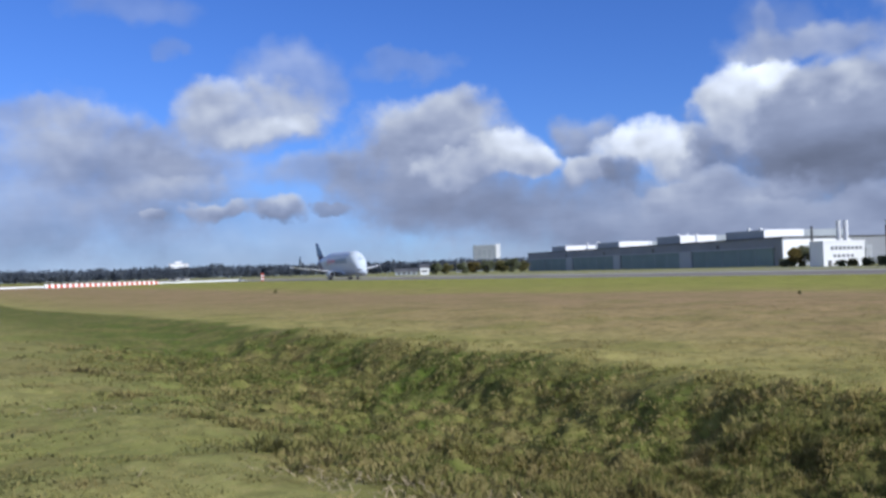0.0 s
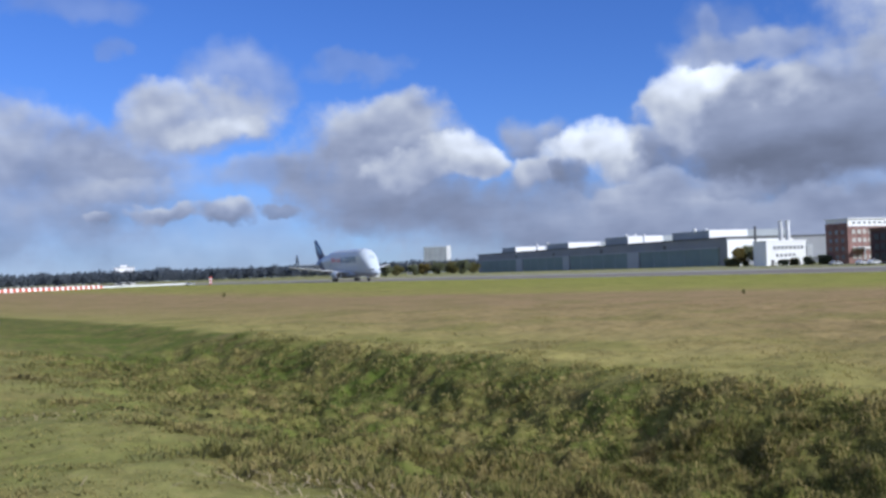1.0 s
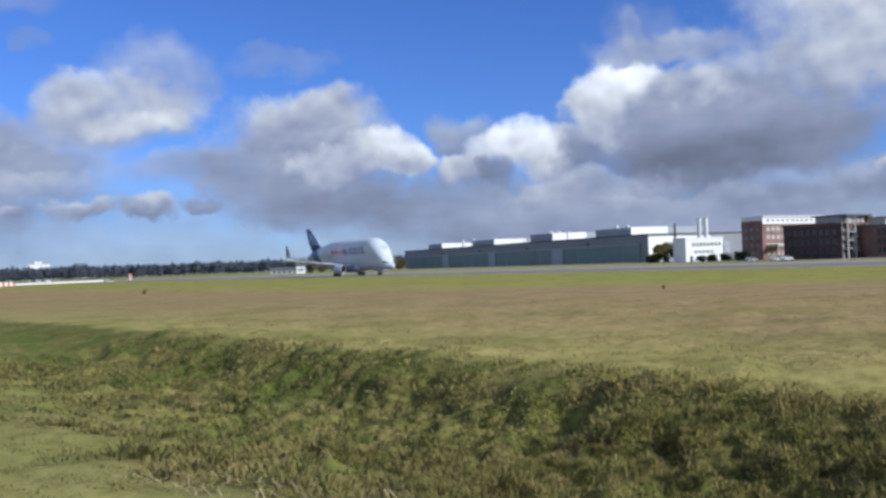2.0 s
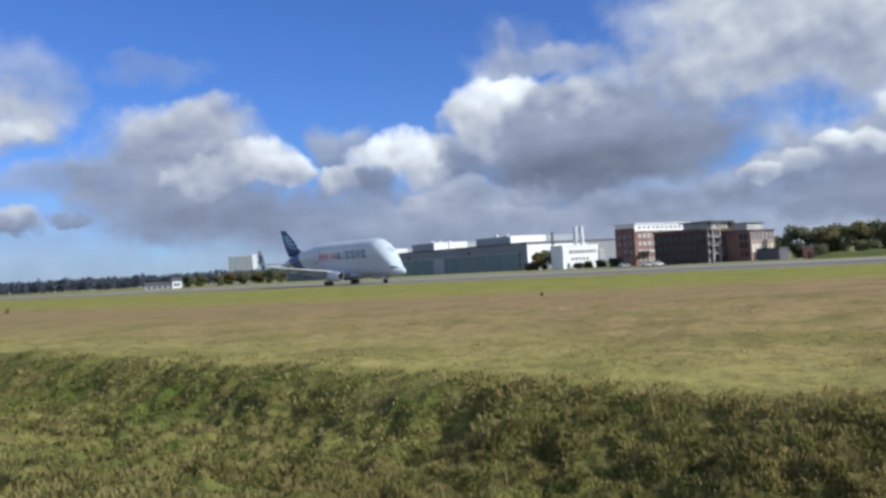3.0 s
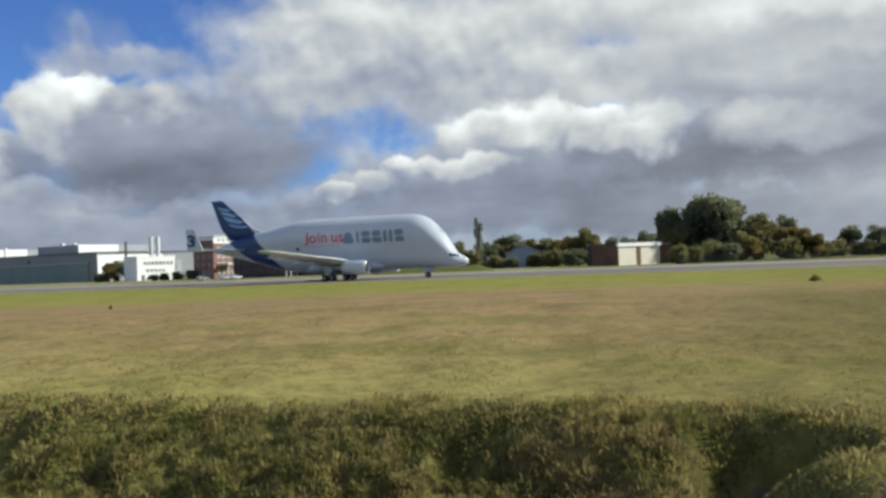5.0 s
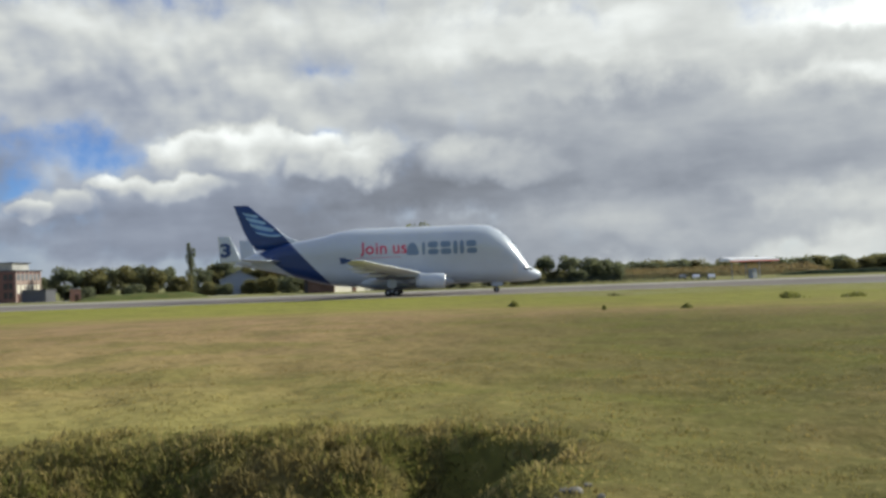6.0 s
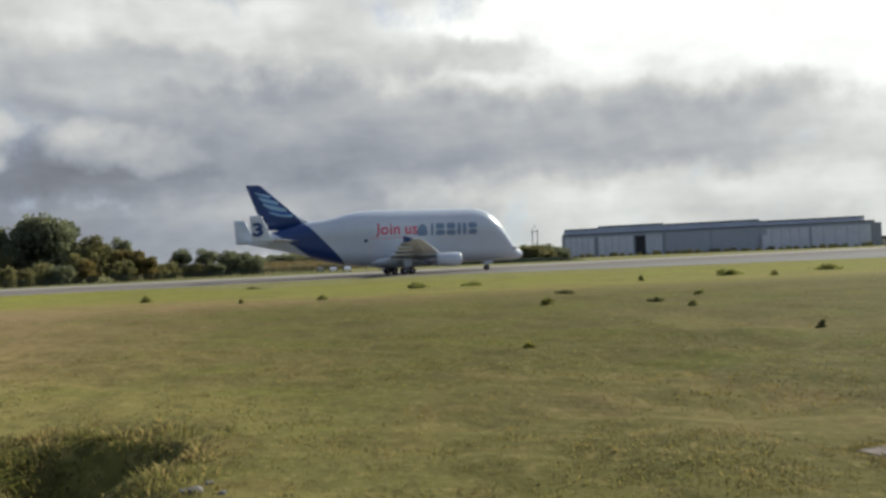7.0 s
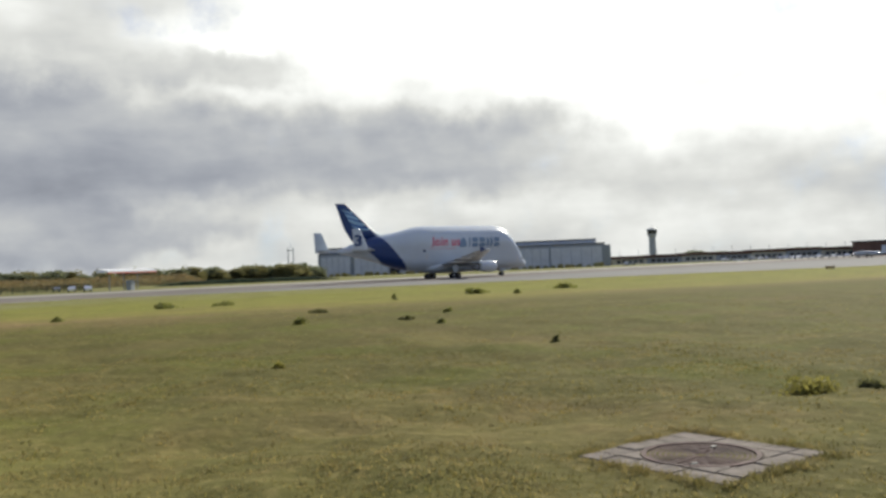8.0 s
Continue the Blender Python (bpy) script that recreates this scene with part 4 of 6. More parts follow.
def build_brick():
    # the taller block behind: x runs along the runway up to its lit end, y away from it
    h = tagged(new("brick_block"), "tall red brick block with a white top storey", "building")
    h.matrix_basis = pose(*polar(25.6, 345), BASE, 0, 0, -65)
    L, W = 9.4, 37.7
    part("wall", boxes((-L, 0, 0, W, 0, 13.2)), BRICK, h)
    part("top_storey", boxes((-L + 0.1, 0.12, 0.1, W - 0.1, 13.2, 15.7)), WHITE, h)
    part("roof", boxes((-L - 0.3, 0.7, -0.3, W + 0.3, 15.7, 16.1)), SILVER, h)
    part("brick_gable", boxes((-L, 0.02, -0.14, 0.0, 0, 14.4)), BRICK, h)
    windows(h, "right", 1.5, W - 1, 13.5, 15.4, 13, 1, 1.5, 0.8, mat=BLIND, frame_mat=SILVER, off=0.12)
    windows(h, "right", 1.5, W - 1, 1.0, 12.8, 13, 4, 1.7, 1.5, mat=PALEGLASS, frame_mat=BRICK)
    windows(h, "front", -L + 0.8, -0.8, 1.0, 12.8, 3, 4, 1.3, 1.4, mat=BLIND, frame_mat=BRICK, off=-0.14)
    part("porch_roof", boxes((0.05, 5.0, 2.0, 9.0, 5.4, 5.7)), WHITE, h)
    for y in (2.4, 8.6):
        part("porch_post", boxes((4.5, 4.8, y - 0.15, y + 0.15, 0, 5.4)), GREY, h)
    # the nearer block, its brick darkened to paint in the shade on its front
    h = tagged(new("brick_block"), "red brick factory block, darkened as shaded, with flat roof and open stair tower", "building")
    h.matrix_basis = pose(*polar(29.9, 300), BASE, 0, 0, -65)
    L, W = 21.0, 17.2
    part("wall", boxes((-L, 0, 0, W, 0, 10.4)), SHADEBRICK, h)
    part("parapet", boxes((-L - 0.15, 0.15, -0.15, W + 0.15, 10.4, 11.1)), BROWN, h)
    part("roof_edge", boxes((-L - 0.3, -2.0, -0.3, 0.2, 11.1, 11.35)), ROOF, h)
    windows(h, "front", -L + 1.2, -1.0, 0.8, 10.0, 8, 3, 1.6, 1.9, mat=GLASS, frame_mat=SHADEBRICK)
    windows(h, "right", 5.4, W - 0.4, 1.2, 6.6, 6, 1, 1.2, 3.4, mat=PALEGLASS)
    windows(h, "right", 5.4, W - 0.4, 7.2, 9.8, 6, 1, 1.2, 1.7, mat=BLIND)
    for k in range(7):
        y = 5.2 + k * (W - 5.4) / 6
        part("pilaster", boxes((0.0, 0.22, y - 0.22, y + 0.22, 0, 10.3)), PINK, h)
    part("spandrel", boxes((0.0, 0.16, 5.2, W, 6.3, 7.3)), PINK, h)
    # stair tower of open floors at the corner
    for z in (3.0, 5.6, 8.2, 10.8):
        part("landing", boxes((0.0, 2.2, 0.2, 4.4, z, z + 0.3)), CONCRETE, h)
        part("landing_rail", boxes((2.1, 2.2, 0.2, 4.4, z + 0.9, z + 1.0)), GREY, h)
    for x, y in ((2.0, 0.4), (2.0, 4.2), (0.25, 0.4)):
        part("tower_post", boxes((x - 0.22, x + 0.22, y - 0.22, y + 0.22, 0, 12.6)), CONCRETE, h)
    part("tower_roof", boxes((-0.3, 2.6, -0.1, 4.8, 12.6, 12.9)), ROOF, h)
    # roof pavilion
    part("pavilion", boxes((-11.0, -1.2, 3.0, 14.0, 11.1, 13.3)), PALEGLASS, h)
    part("pavilion_roof", boxes((-12.0, 0.4, 2.0, 15.2, 13.3, 13.75)), ROOF, h)
    for k in range(6):
        y = 3.2 + k * 2.1
        part("pavilion_post", boxes((-1.2, -1.0, y - 0.12, y + 0.12, 11.1, 13.3)), ROOF, h)
    part("roof_hut", boxes((-4.0, -0.6, 14.6, 16.9, 11.1, 13.4)), BROWN, h)
    # the cross wing at the end
    h = tagged(new("brick_block"), "small brick wing with tall cream windows and a glazed attic", "building")
    h.matrix_basis = pose(*polar(32.4, 300), BASE, 0, 0, -65)
    L, W = 9.0, 13.6
    part("wall", boxes((-L, 0, 0, W, 0, 9.6)), BRICK, h)
    part("roof", boxes((-L - 0.2, 0.5, -0.4, W + 0.4, 9.6, 10.0)), ROOF, h)
    part("attic", boxes((-7.0, -1.5, 1.0, 9.5, 10.0, 12.1)), PALEGLASS, h)
    part("attic_roof", boxes((-7.6, -0.9, 0.4, 10.2, 12.1, 12.4)), ROOF, h)
    windows(h, "right", 0.6, W - 0.6, 2.6, 5.8, 6, 1, 1.5, 2.6, mat=CREAM, frame_mat=DULL)
    windows(h, "right", 0.6, W - 0.6, 6.4, 9.2, 6, 1, 1.4, 1.7, mat=BLIND)
    windows(h, "front", -4.0, -0.6, 1.0, 9.2, 2, 3, 1.1, 1.7, mat=GLASS, frame_mat=SHADEBRICK)
    for k in range(7):
        y = 0.35 + k * (W - 0.7) / 6
        part("pilaster", boxes((0.0, 0.2, y - 0.22, y + 0.22, 0, 9.5)), PINK, h)
    part("spandrel", boxes((0.0, 0.16, 0.2, W - 0.2, 5.9, 6.6)), PINK, h)
    for az, d, turn, lab in ((26.3, 292, 25, "pale parked car before the brick block"), (26.9, 290, 25, "grey parked car before the brick block"), (24.9, 300, 25, "silver parked car beside the white office")):
        build_car(az, d, turn, lab)
    # low annex, fence and brick hut
    m, L = facade_frame(32.75, 288, 34.0, 284)
    a = tagged(new("annex"), "low dark shed beside the brick block", "shed")
    a.matrix_basis = m
    part("wall", boxes((0, L, 0, 5, 0, 3.6)), ROOF, a)
    part("roof", boxes((-0.3, L + 0.3, -0.3, 5.3, 3.6, 3.8)), ROOF, a)
    m, L = facade_frame(35.3, 268, 35.9, 268)
    a = tagged(new("hut"), "small red brick hut with flat roof in the grass", "hut")
    a.matrix_basis = m
    part("wall", boxes((0, L, 0, 3.2, 0, 3.5)), material("hut_brick", (0.48, 0.25, 0.18), 0.9, var=0.15, scale=0.8, fine=6), a)
    part("roof", boxes((-0.15, L + 0.15, -0.15, 3.35, 3.5, 3.75)), CONCRETE, a)
    part("door", boxes((1.2, 2.2, -0.06, 0.0, 0.0, 2.1)), BROWN, a)


def build_shed():
    m, L = facade_frame(50.9, 244, 53.5, 259)
    s = tagged(new("garage"), "low garage with cream doors, white fascia and brown brick walls", "garage")
    s.matrix_basis = m
    part("wall", boxes((0, L, 0.3, 9, 0, 5.7)), BROWN, s)
    part("fascia", boxes((-0.2, L + 0.2, -0.4, 0.3, 5.2, 6.2)), WHITE, s)
    part("roof", boxes((-0.3, L + 0.3, 0.3, 9.3, 5.7, 6.0)), ROOF, s)
    part("side_wall", boxes((L, L + 5.6, 0.9, 8, 0, 5.6)), BROWN, s)
    part("side_roof", boxes((L, L + 5.9, 0.6, 8.3, 5.6, 5.85)), CONCRETE, s)
    for x0, x1 in ((0.35, L * 0.42), (L * 0.53, L - 0.4)):
        d = part("garage_door", boxes((x0, x1, 0.05, 0.3, 0.05, 5.1)), CREAM, s)
        for k in range(1, 4):
            part("door_groove", boxes((x0, x1, 0.02, 0.05, k * 1.3 - 0.03, k * 1.3 + 0.03)), WINGGREY, d)
    for x0, x1 in ((0.0, 0.3), (L * 0.43, L * 0.52), (L - 0.35, L)):
        part("pier", boxes((x0, x1, -0.05, 0.3, 0, 5.2)), BROWN, s)
    m, L = facade_frame(49.6, 250, 50.86, 252.5)
    w = tagged(new("outbuilding"), "dark brown timber outbuilding beside the garage", "shed")
    w.matrix_basis = m
    part("wall", boxes((0, L, 0, 6, 0, 5.6)), material("dark_timber", (0.05, 0.04, 0.032), 0.9, var=0.15, scale=0.8), w)
    part("roof", boxes((-0.2, L + 0.2, -0.2, 6.2, 5.6, 5.85)), ROOF, w)
    # the pale gabled house among the trees; its blue-grey wall paints in shade
    m, L = facade_frame(43.9, 296, 46.2, 296)
    g = tagged(new("gabled_house"), "pale grey gabled hall half hidden by trees", "house")
    g.matrix_basis = m
    bm = bmesh.new()
    loft(bm, [[(0, y, 0), (L, y, 0), (L, y, 4.6), (L / 2, y, 7.4), (0, y, 4.6)] for y in (0, 14)])
    part("wall", bm, material("shaded_grey_render", (0.30, 0.34, 0.40), 0.8, var=0.05), g)
    for s0 in (0, 1):
        bm = bmesh.new()
        xa, xb = (-0.5, L / 2) if s0 == 0 else (L + 0.5, L / 2)
        loft(bm, [[(xa, y, 4.5), (xb, y, 7.5), (xb, y, 7.75), (xa, y, 4.75)] for y in (-0.4, 14.4)])
        part("roof", bm, PALEGREY, g)


def build_far_hangars():
    m, L = facade_frame(88.1, 430, 106.35, 418)
    h = tagged(new("hangar"), "large pale grey hangar range with stepped roof and dark doorway", "hangar")
    h.matrix_basis = m
    part("wall", boxes((0, L - 1.5, 0, 60, 0, 10.8)), PALEGREY, h)
    cuts = ((0.0, 16.0, 13.2), (16.0, 46.5, 14.0), (46.5, 88.0, 13.5), (88.0, L - 5, 12.6))
    for x0, x1, z in cuts:
        bm = bmesh.new()
        loft(bm, [[(x, -0.3, 10.8), (x, 4.0, z), (x, 56, z), (x, 60, 10.8)] for x in (x0 + 0.1, x1 - 0.1)])
        part("roof_section", bm, GREY, h)
        part("roof_ridge", boxes((x0 + 0.2, x1 - 0.2, 3.4, 6.0, z, z + 0.35)), ROOF, h)
    part("gutter", boxes((0, L - 1.5, -0.5, -0.3, 10.4, 10.9)), ROOF, h)
    for x0, x1 in ((1, 15), (17, 33), (39, 46), (48, 67), (68, 87), (89, 108), (109, L - 3)):
        d = part("hangar_door", boxes((x0, x1, -0.4, -0.02, 0.1, 9.2)), WINGGREY if x0 % 2 else PALEGREY, h)
        for i in range(1, 5):
            x = x0 + (x1 - x0) * i / 5
            part("door_seam", boxes((x - 0.1, x + 0.1, -0.5, -0.4, 0.1, 9.2)), GREY, d)
    # a solid dark block stands for the shade inside the doorway
    part("doorway", boxes((34, 38.4, -0.5, 0.4, 0, 9.0)), DARK, h, "dark block painted as the shade in an open doorway")
    for x in (0, 16, 46.8, 67.5, 88, 108.4, L - 2.2):
        part("pilaster", boxes((x - 0.35, x + 0.35, -0.65, -0.02, 0, 10.6)), GREY, h)
    part("sign_panel", boxes((84, 91, -0.6, -0.42, 6.6, 9.4)), PALEGREY, h)
    part("end_lean_to", boxes((L - 1.5, L + 1.2, 2, 56, 0, 9.9)), GREY, h)
    # lattice mast
    mast = tagged(new("lattice_mast"), "slender steel lattice mast beside the hangars", "mast")
    mast.matrix_basis = pose(*polar(86.35, 400), BASE)
    for x in (-1.1, 1.1):
        for y in (-1.1, 1.1):
            part("leg", boxes((x - 0.12, x + 0.12, y - 0.12, y + 0.12, 0, 13.6)), GREY, mast)
    for k in range(8):
        z = 0.8 + k * 1.65
        for s0 in (-1, 1):
            bm = boxes((-1.35, 1.35, s0 * 1.1 - 0.06, s0 * 1.1 + 0.06, -0.07, 0.07))
            bmesh.ops.transform(bm, verts=bm.verts, matrix=pose(0, 0, z + 0.8, 0, 36 * (1 if k % 2 else -1), 0))
            part("brace", bm, GREY, mast)
        part("strut", boxes((-1.1, 1.1, -1.16, -1.04, z - 0.05, z + 0.05)), GREY, mast)
    part("mast_platform", boxes((-1.6, 1.6, -1.6, 1.6, 12.4, 12.6)), GREY, mast)
    part("antenna", boxes((-0.08, 0.08, -0.08, 0.08, 13.6, 15.6)), GREY, mast)
    # control tower
    t = tagged(new("control_tower"), "grey concrete control tower with wider glazed cab", "tower")
    t.matrix_basis = pose(*polar(109.05, 600), BASE, 0, 0, -15)

    def drum(name, rows, mat, n=8):
        bm = bmesh.new()
        loft(bm, [[(r * math.cos(2 * math.pi * (k + 0.5) / n), r * math.sin(2 * math.pi * (k + 0.5) / n), z) for k in range(n)] for r, z in rows])
        return part(name, bm, mat, t)
    drum("shaft", ((2.5, 0), (2.2, 16.2)), PALEGREY)
    drum("cab_base", ((2.2, 16.0), (3.2, 17.8), (3.2, 18.4)), PALEGREY)
    drum("cab_glass", ((3.0, 18.4), (3.4, 20.8)), GLASS)
    drum("cab_roof", ((3.6, 20.8), (3.6, 21.4), (2.8, 21.9)), GREY)
    part("tower_aerial", boxes((-0.07, 0.07, -0.07, 0.07, 21.9, 24.0)), GREY, t)
    # terminal range
    m, L = facade_frame(106.6, 440, 120.6, 470)
    r = tagged(new("terminal_range"), "long low airport buildings with dark brown roofs", "building")
    r.matrix_basis = m
    for i in range(7):
        x0, x1 = L * i / 7, L * (i + 1) / 7
        z = (3.3, 3.5, 3.8, 3.6, 4.0, 4.2, 3.9)[i]
        part("wall", boxes((x0 + 0.1, x1 - 0.1, 0, 14, 0, z - 0.5)), PALEGREY if i % 2 else CREAM, r)
        part("roof", boxes((x0, x1, -0.7, 14.7, z - 0.5, z + 0.9)), BROWN, r)
        windows(r, "front", x0 + 1.5, x1 - 1.5, 0.6, z - 0.9, 5, 1, 1.9, 1.3)
    for k in range(13):
        x = 4 + k * (L - 8) / 12
        part("lamp_mast", boxes((x - 0.08, x + 0.08, 2.9, 3.06, 0, 7.2)), GREY, r)
    m, L = facade_frame(120.4, 430, 126.5, 430)
    r = tagged(new("maintenance_hall"), "dark brown maintenance hall with stepped roof", "hangar")
    r.matrix_basis = m
    part("wall", boxes((0, L, 0, 40, 0, 6.2)), BROWN, r)
    part("roof", boxes((-0.5, L + 0.5, -0.5, 40.5, 6.2, 6.7)), ROOF, r)
    part("upper_hall", boxes((L * 0.3, L, 4, 38, 6.7, 8.6)), BROWN, r)
    part("hall_door", boxes((L * 0.3, L * 0.6, -0.15, 0, 0, 5.2)), PALEGREY, r)


def build_car(az, d, turn, label):
    c = tagged(new("car"), label, "car", "cars parked beside the apron")
    bm = bmesh.new()
    loft(bm, [[(x, y, z) for x, z in ((-2.1, 0.35), (2.1, 0.35), (2.15, 0.8), (1.2, 0.95), (0.5, 1.42), (-1.2, 1.45), (-1.9, 0.95), (-2.15, 0.85))] for y in (-0.85, 0.85)])
    part("body", bm, CARPAINT, c)
    bm = bmesh.new()
    loft(bm, [[(x, y, z) for x, z in ((1.05, 0.97), (0.5, 1.36), (-1.15, 1.38), (-1.7, 0.97))] for y in (-0.87, 0.87)])
    part("side_window", bm, GLASS, c)
    for x in (-1.35, 1.35):
        for y in (-0.8, 0.8):
            bm = bmesh.new()
            loft(bm, [[(x + 0.33 * math.cos(k * math.pi / 6), y + w, 0.33 + 0.33 * math.sin(k * math.pi / 6)) for k in range(12)] for w in (-0.11, 0.11)])
            part("wheel", bm, RUBBER, c)
    c.matrix_basis = pose(*polar(az, d), BASE + 0.16, 0, 0, turn)
    return c


def build_right_clutter():
    rng = random.Random(8)
    first = build_car(113.2, 398, -20, "pale parked car beside the apron")
    for k in range(26):
        az = 107.2 + rng.uniform(0, 1.2) if k < 4 else 113.4 + (k - 4) * 0.37 + rng.uniform(-0.08, 0.08)
        copy_thing(first, pose(*polar(az, 392 + rng.uniform(0, 16)), BASE + 0.16, 0, 0, rng.choice((-20, -110, 160))))
    # small white aircraft on the apron
    a = tagged(new("light_aircraft"), "small white aircraft parked on the apron", "aircraft")
    bm = bmesh.new()
    loft(bm, [ring_x(x, r, 0, 1.5, 10) for x, r in ((5, 0.1), (4, 0.6), (1, 0.8), (-3, 0.55), (-6, 0.15))])
    part("fuselage", bm, PAINT, a, smooth=True)
    part("wing", boxes((-1, 1, -7, 7, 1.9, 2.1)), PAINT, a)
    part("fin", boxes((-6.3, -4.8, -0.1, 0.1, 1.6, 4.0)), PAINT, a)
    for x, y in ((3.4, 0), (-0.4, 1.4), (-0.4, -1.4)):
        part("wheel_leg", boxes((x - 0.2, x + 0.2, y - 0.12, y + 0.12, 0, 1.2)), RUBBER, a)
    a.matrix_basis = pose(*polar(121.2, 330), RUN_Z, 0, 0, 30)
    # taxiway sign
    s = tagged(new("taxiway_sign"), "low dark and yellow taxiway sign in the grass", "sign")
    s.matrix_basis = pose(*polar(119.2, 150), ground_z(*polar(119.2, 150)), 0, 0, -122)
    part("sign_box", boxes((-0.65, 0.65, -0.1, 0.1, 0.15, 0.55)), material("sign_ochre", (0.30, 0.20, 0.06), 0.5), s)
    for x in (-0.5, 0.5):
        part("sign_leg", boxes((x - 0.05, x + 0.05, -0.05, 0.05, -0.1, 0.15)), STEEL, s)
    # open white canopy
    m, L = facade_frame(75.05, 230, 78.2, 246.6)
    c = tagged(new("canopy"), "white flat canopy with orange edge on thin posts", "shelter")
    c.matrix_basis = m
    # roof slab that slopes towards the field, with a deep fascia
    bm = bmesh.new()
    loft(bm, [[(x, -1.6, 4.6), (x, 1.8, 4.6), (x, 1.8, 5.5), (x, 1.5, 5.55), (x, -1.6, 5.05)] for x in (1.2, L - 1.2)])
    part("canopy_roof", bm, WHITE, c)
    part("fascia", boxes((1.2, L - 1.2, -1.66, -1.6, 4.42, 4.66)), ORANGE, c)
    for i in range(3):
        x = L * (0.25 + 0.25 * i)
        part("post", boxes((x - 0.07, x + 0.07, 1.3, 1.45, 0, 4.6)), STEEL, c)
    part("kiosk", boxes((L * 0.5, L * 0.58, -0.7, 0.7, 0, 2.6)), PALEGREY, c)
    # cars in front of the reed bank
    for az, d, turn, lab in ((73.5, 250, 20, "pale car parked before the reed bank"), (74.4, 246, 200, "silver car parked before the reed bank"), (72.7, 262, 20, "white car parked before the reed bank")):
        build_car(az, d, turn, lab)


def build_left_far():
    # red and white barrier blocks in a row
    m, L = facade_frame(-25.75, 425, -19.6, 470)
    n = 21
    first = None
    for i in range(n):
        b = None
        if first is None:
            b = first = tagged(new("barrier_block"), "red and white plastic barrier block", "barrier", "row of barriers at the runway end")
            bm = bmesh.new()
            loft(bm, [[(x, -0.5, 0), (x, 0.5, 0), (x, 0.3, 1.9), (x, -0.3, 1.9)] for x in (-0.75, 0.75)])
            part("white_body", bm, material("white_plastic", (0.8, 0.78, 0.76), 0.5, var=0.03), b)
            bm = bmesh.new()
            loft(bm, [[(x, -0.56, 0), (x, 0.56, 0), (x, 0.40, 1.6), (x, -0.40, 1.6)] for x in (0.75, 2.2)])
            part("red_body", bm, ORANGE, b)
            b.matrix_basis = m @ pose(0.8, 0, -0.02)
        else:
            copy_thing(first, m @ pose(0.8 + i * (L - 2) / (n - 1), 0, -0.02))
    m, L = facade_frame(-30, 470, -14.5, 560)
    w = tagged(part("low_wall", boxes((0, L, 0, 0.6, -0.5, 0.9)), WHITE), "long low white wall at the runway end", "wall")
    w.matrix_basis = m
    s = tagged(new("signal_post"), "red and white striped signal post", "post")
    s.matrix_basis = pose(*polar(-13.2, 470), BASE)
    for k in range(5):
        part("stripe", boxes((-0.5, 0.5, -0.5, 0.5, k * 0.8, k * 0.8 + 0.8)), ORANGE if k % 2 == 0 else WHITE, s)
    build_car(-14.4, 440, 40, "white car at the far runway end")
    # far houses
    for az, d, w0, z, dep, mat, lab in ((-18.7, 1500, 30, 15.5, 20, WHITE, "far white flat-roofed building above the woods"), (-4.9, 640, 16, 2.6, 10, GREY, "low grey-roofed house near the far woods"), (-3.3, 620, 6, 5.0, 8, WHITE, "small white gabled house near the far woods"), (-1.0, 900, 12, 11, 14, WHITE, "white block of flats behind shrubs")):
        h = tagged(new("house"), lab, "house")
        h.matrix_basis = pose(*polar(az, d), BASE, 0, 0, -az)
        part("wall", boxes((0, w0, 0, dep, 0, z)), mat, h)
        bm = bmesh.new()
        loft(bm, [[(x, -0.4, z), (x, dep / 2, z + (2.2 if z < 9 else 0.6)), (x, dep + 0.4, z)] for x in (-0.4, w0 + 0.4)])
        part("roof", bm, ROOF if z < 9 else PALEGREY, h)
        windows(h, "front", 1, w0 - 1, 0.6, z - 0.4, max(2, int(w0 / 4)), max(1, int(z / 3)), 1.4, 1.3)
    # tower block
    h = tagged(new("tower_block"), "far grey residential tower block with pale end wall", "building")
    m, L = facade_frame(0.1, 1300, 1.55, 1300)
    h.matrix_basis = m
    part("wall", boxes((0, L, 0, 16, 0, 37.5)), GREY, h)
    part("end_wall", boxes((L, L + 6.5, -0.5, 15, 0, 38.5)), WHITE, h, "pale wall on the right end")
    for i in range(9):
        x = L * (i + 0.5) / 9
        part("balcony_strip", boxes((x - 1.0, x + 1.0, -0.7, 0, 2, 36.5)), PALEGREY if i % 2 else GREY, h)
    for k in range(11):
        part("floor_band", boxes((0, L, -0.35, 0, 3.2 * k + 2.4, 3.2 * k + 2.9)), ROOF, h)


build_hangar_row()
build_office()
build_brick()
build_shed()
build_far_hangars()
build_right_clutter()
build_left_far()

# ---------------------------------------------------------------- trees and banks
BARK = material("bark", (0.09, 0.07, 0.055), 0.95, var=0.25, scale=3, fine=20, bump=0.4)


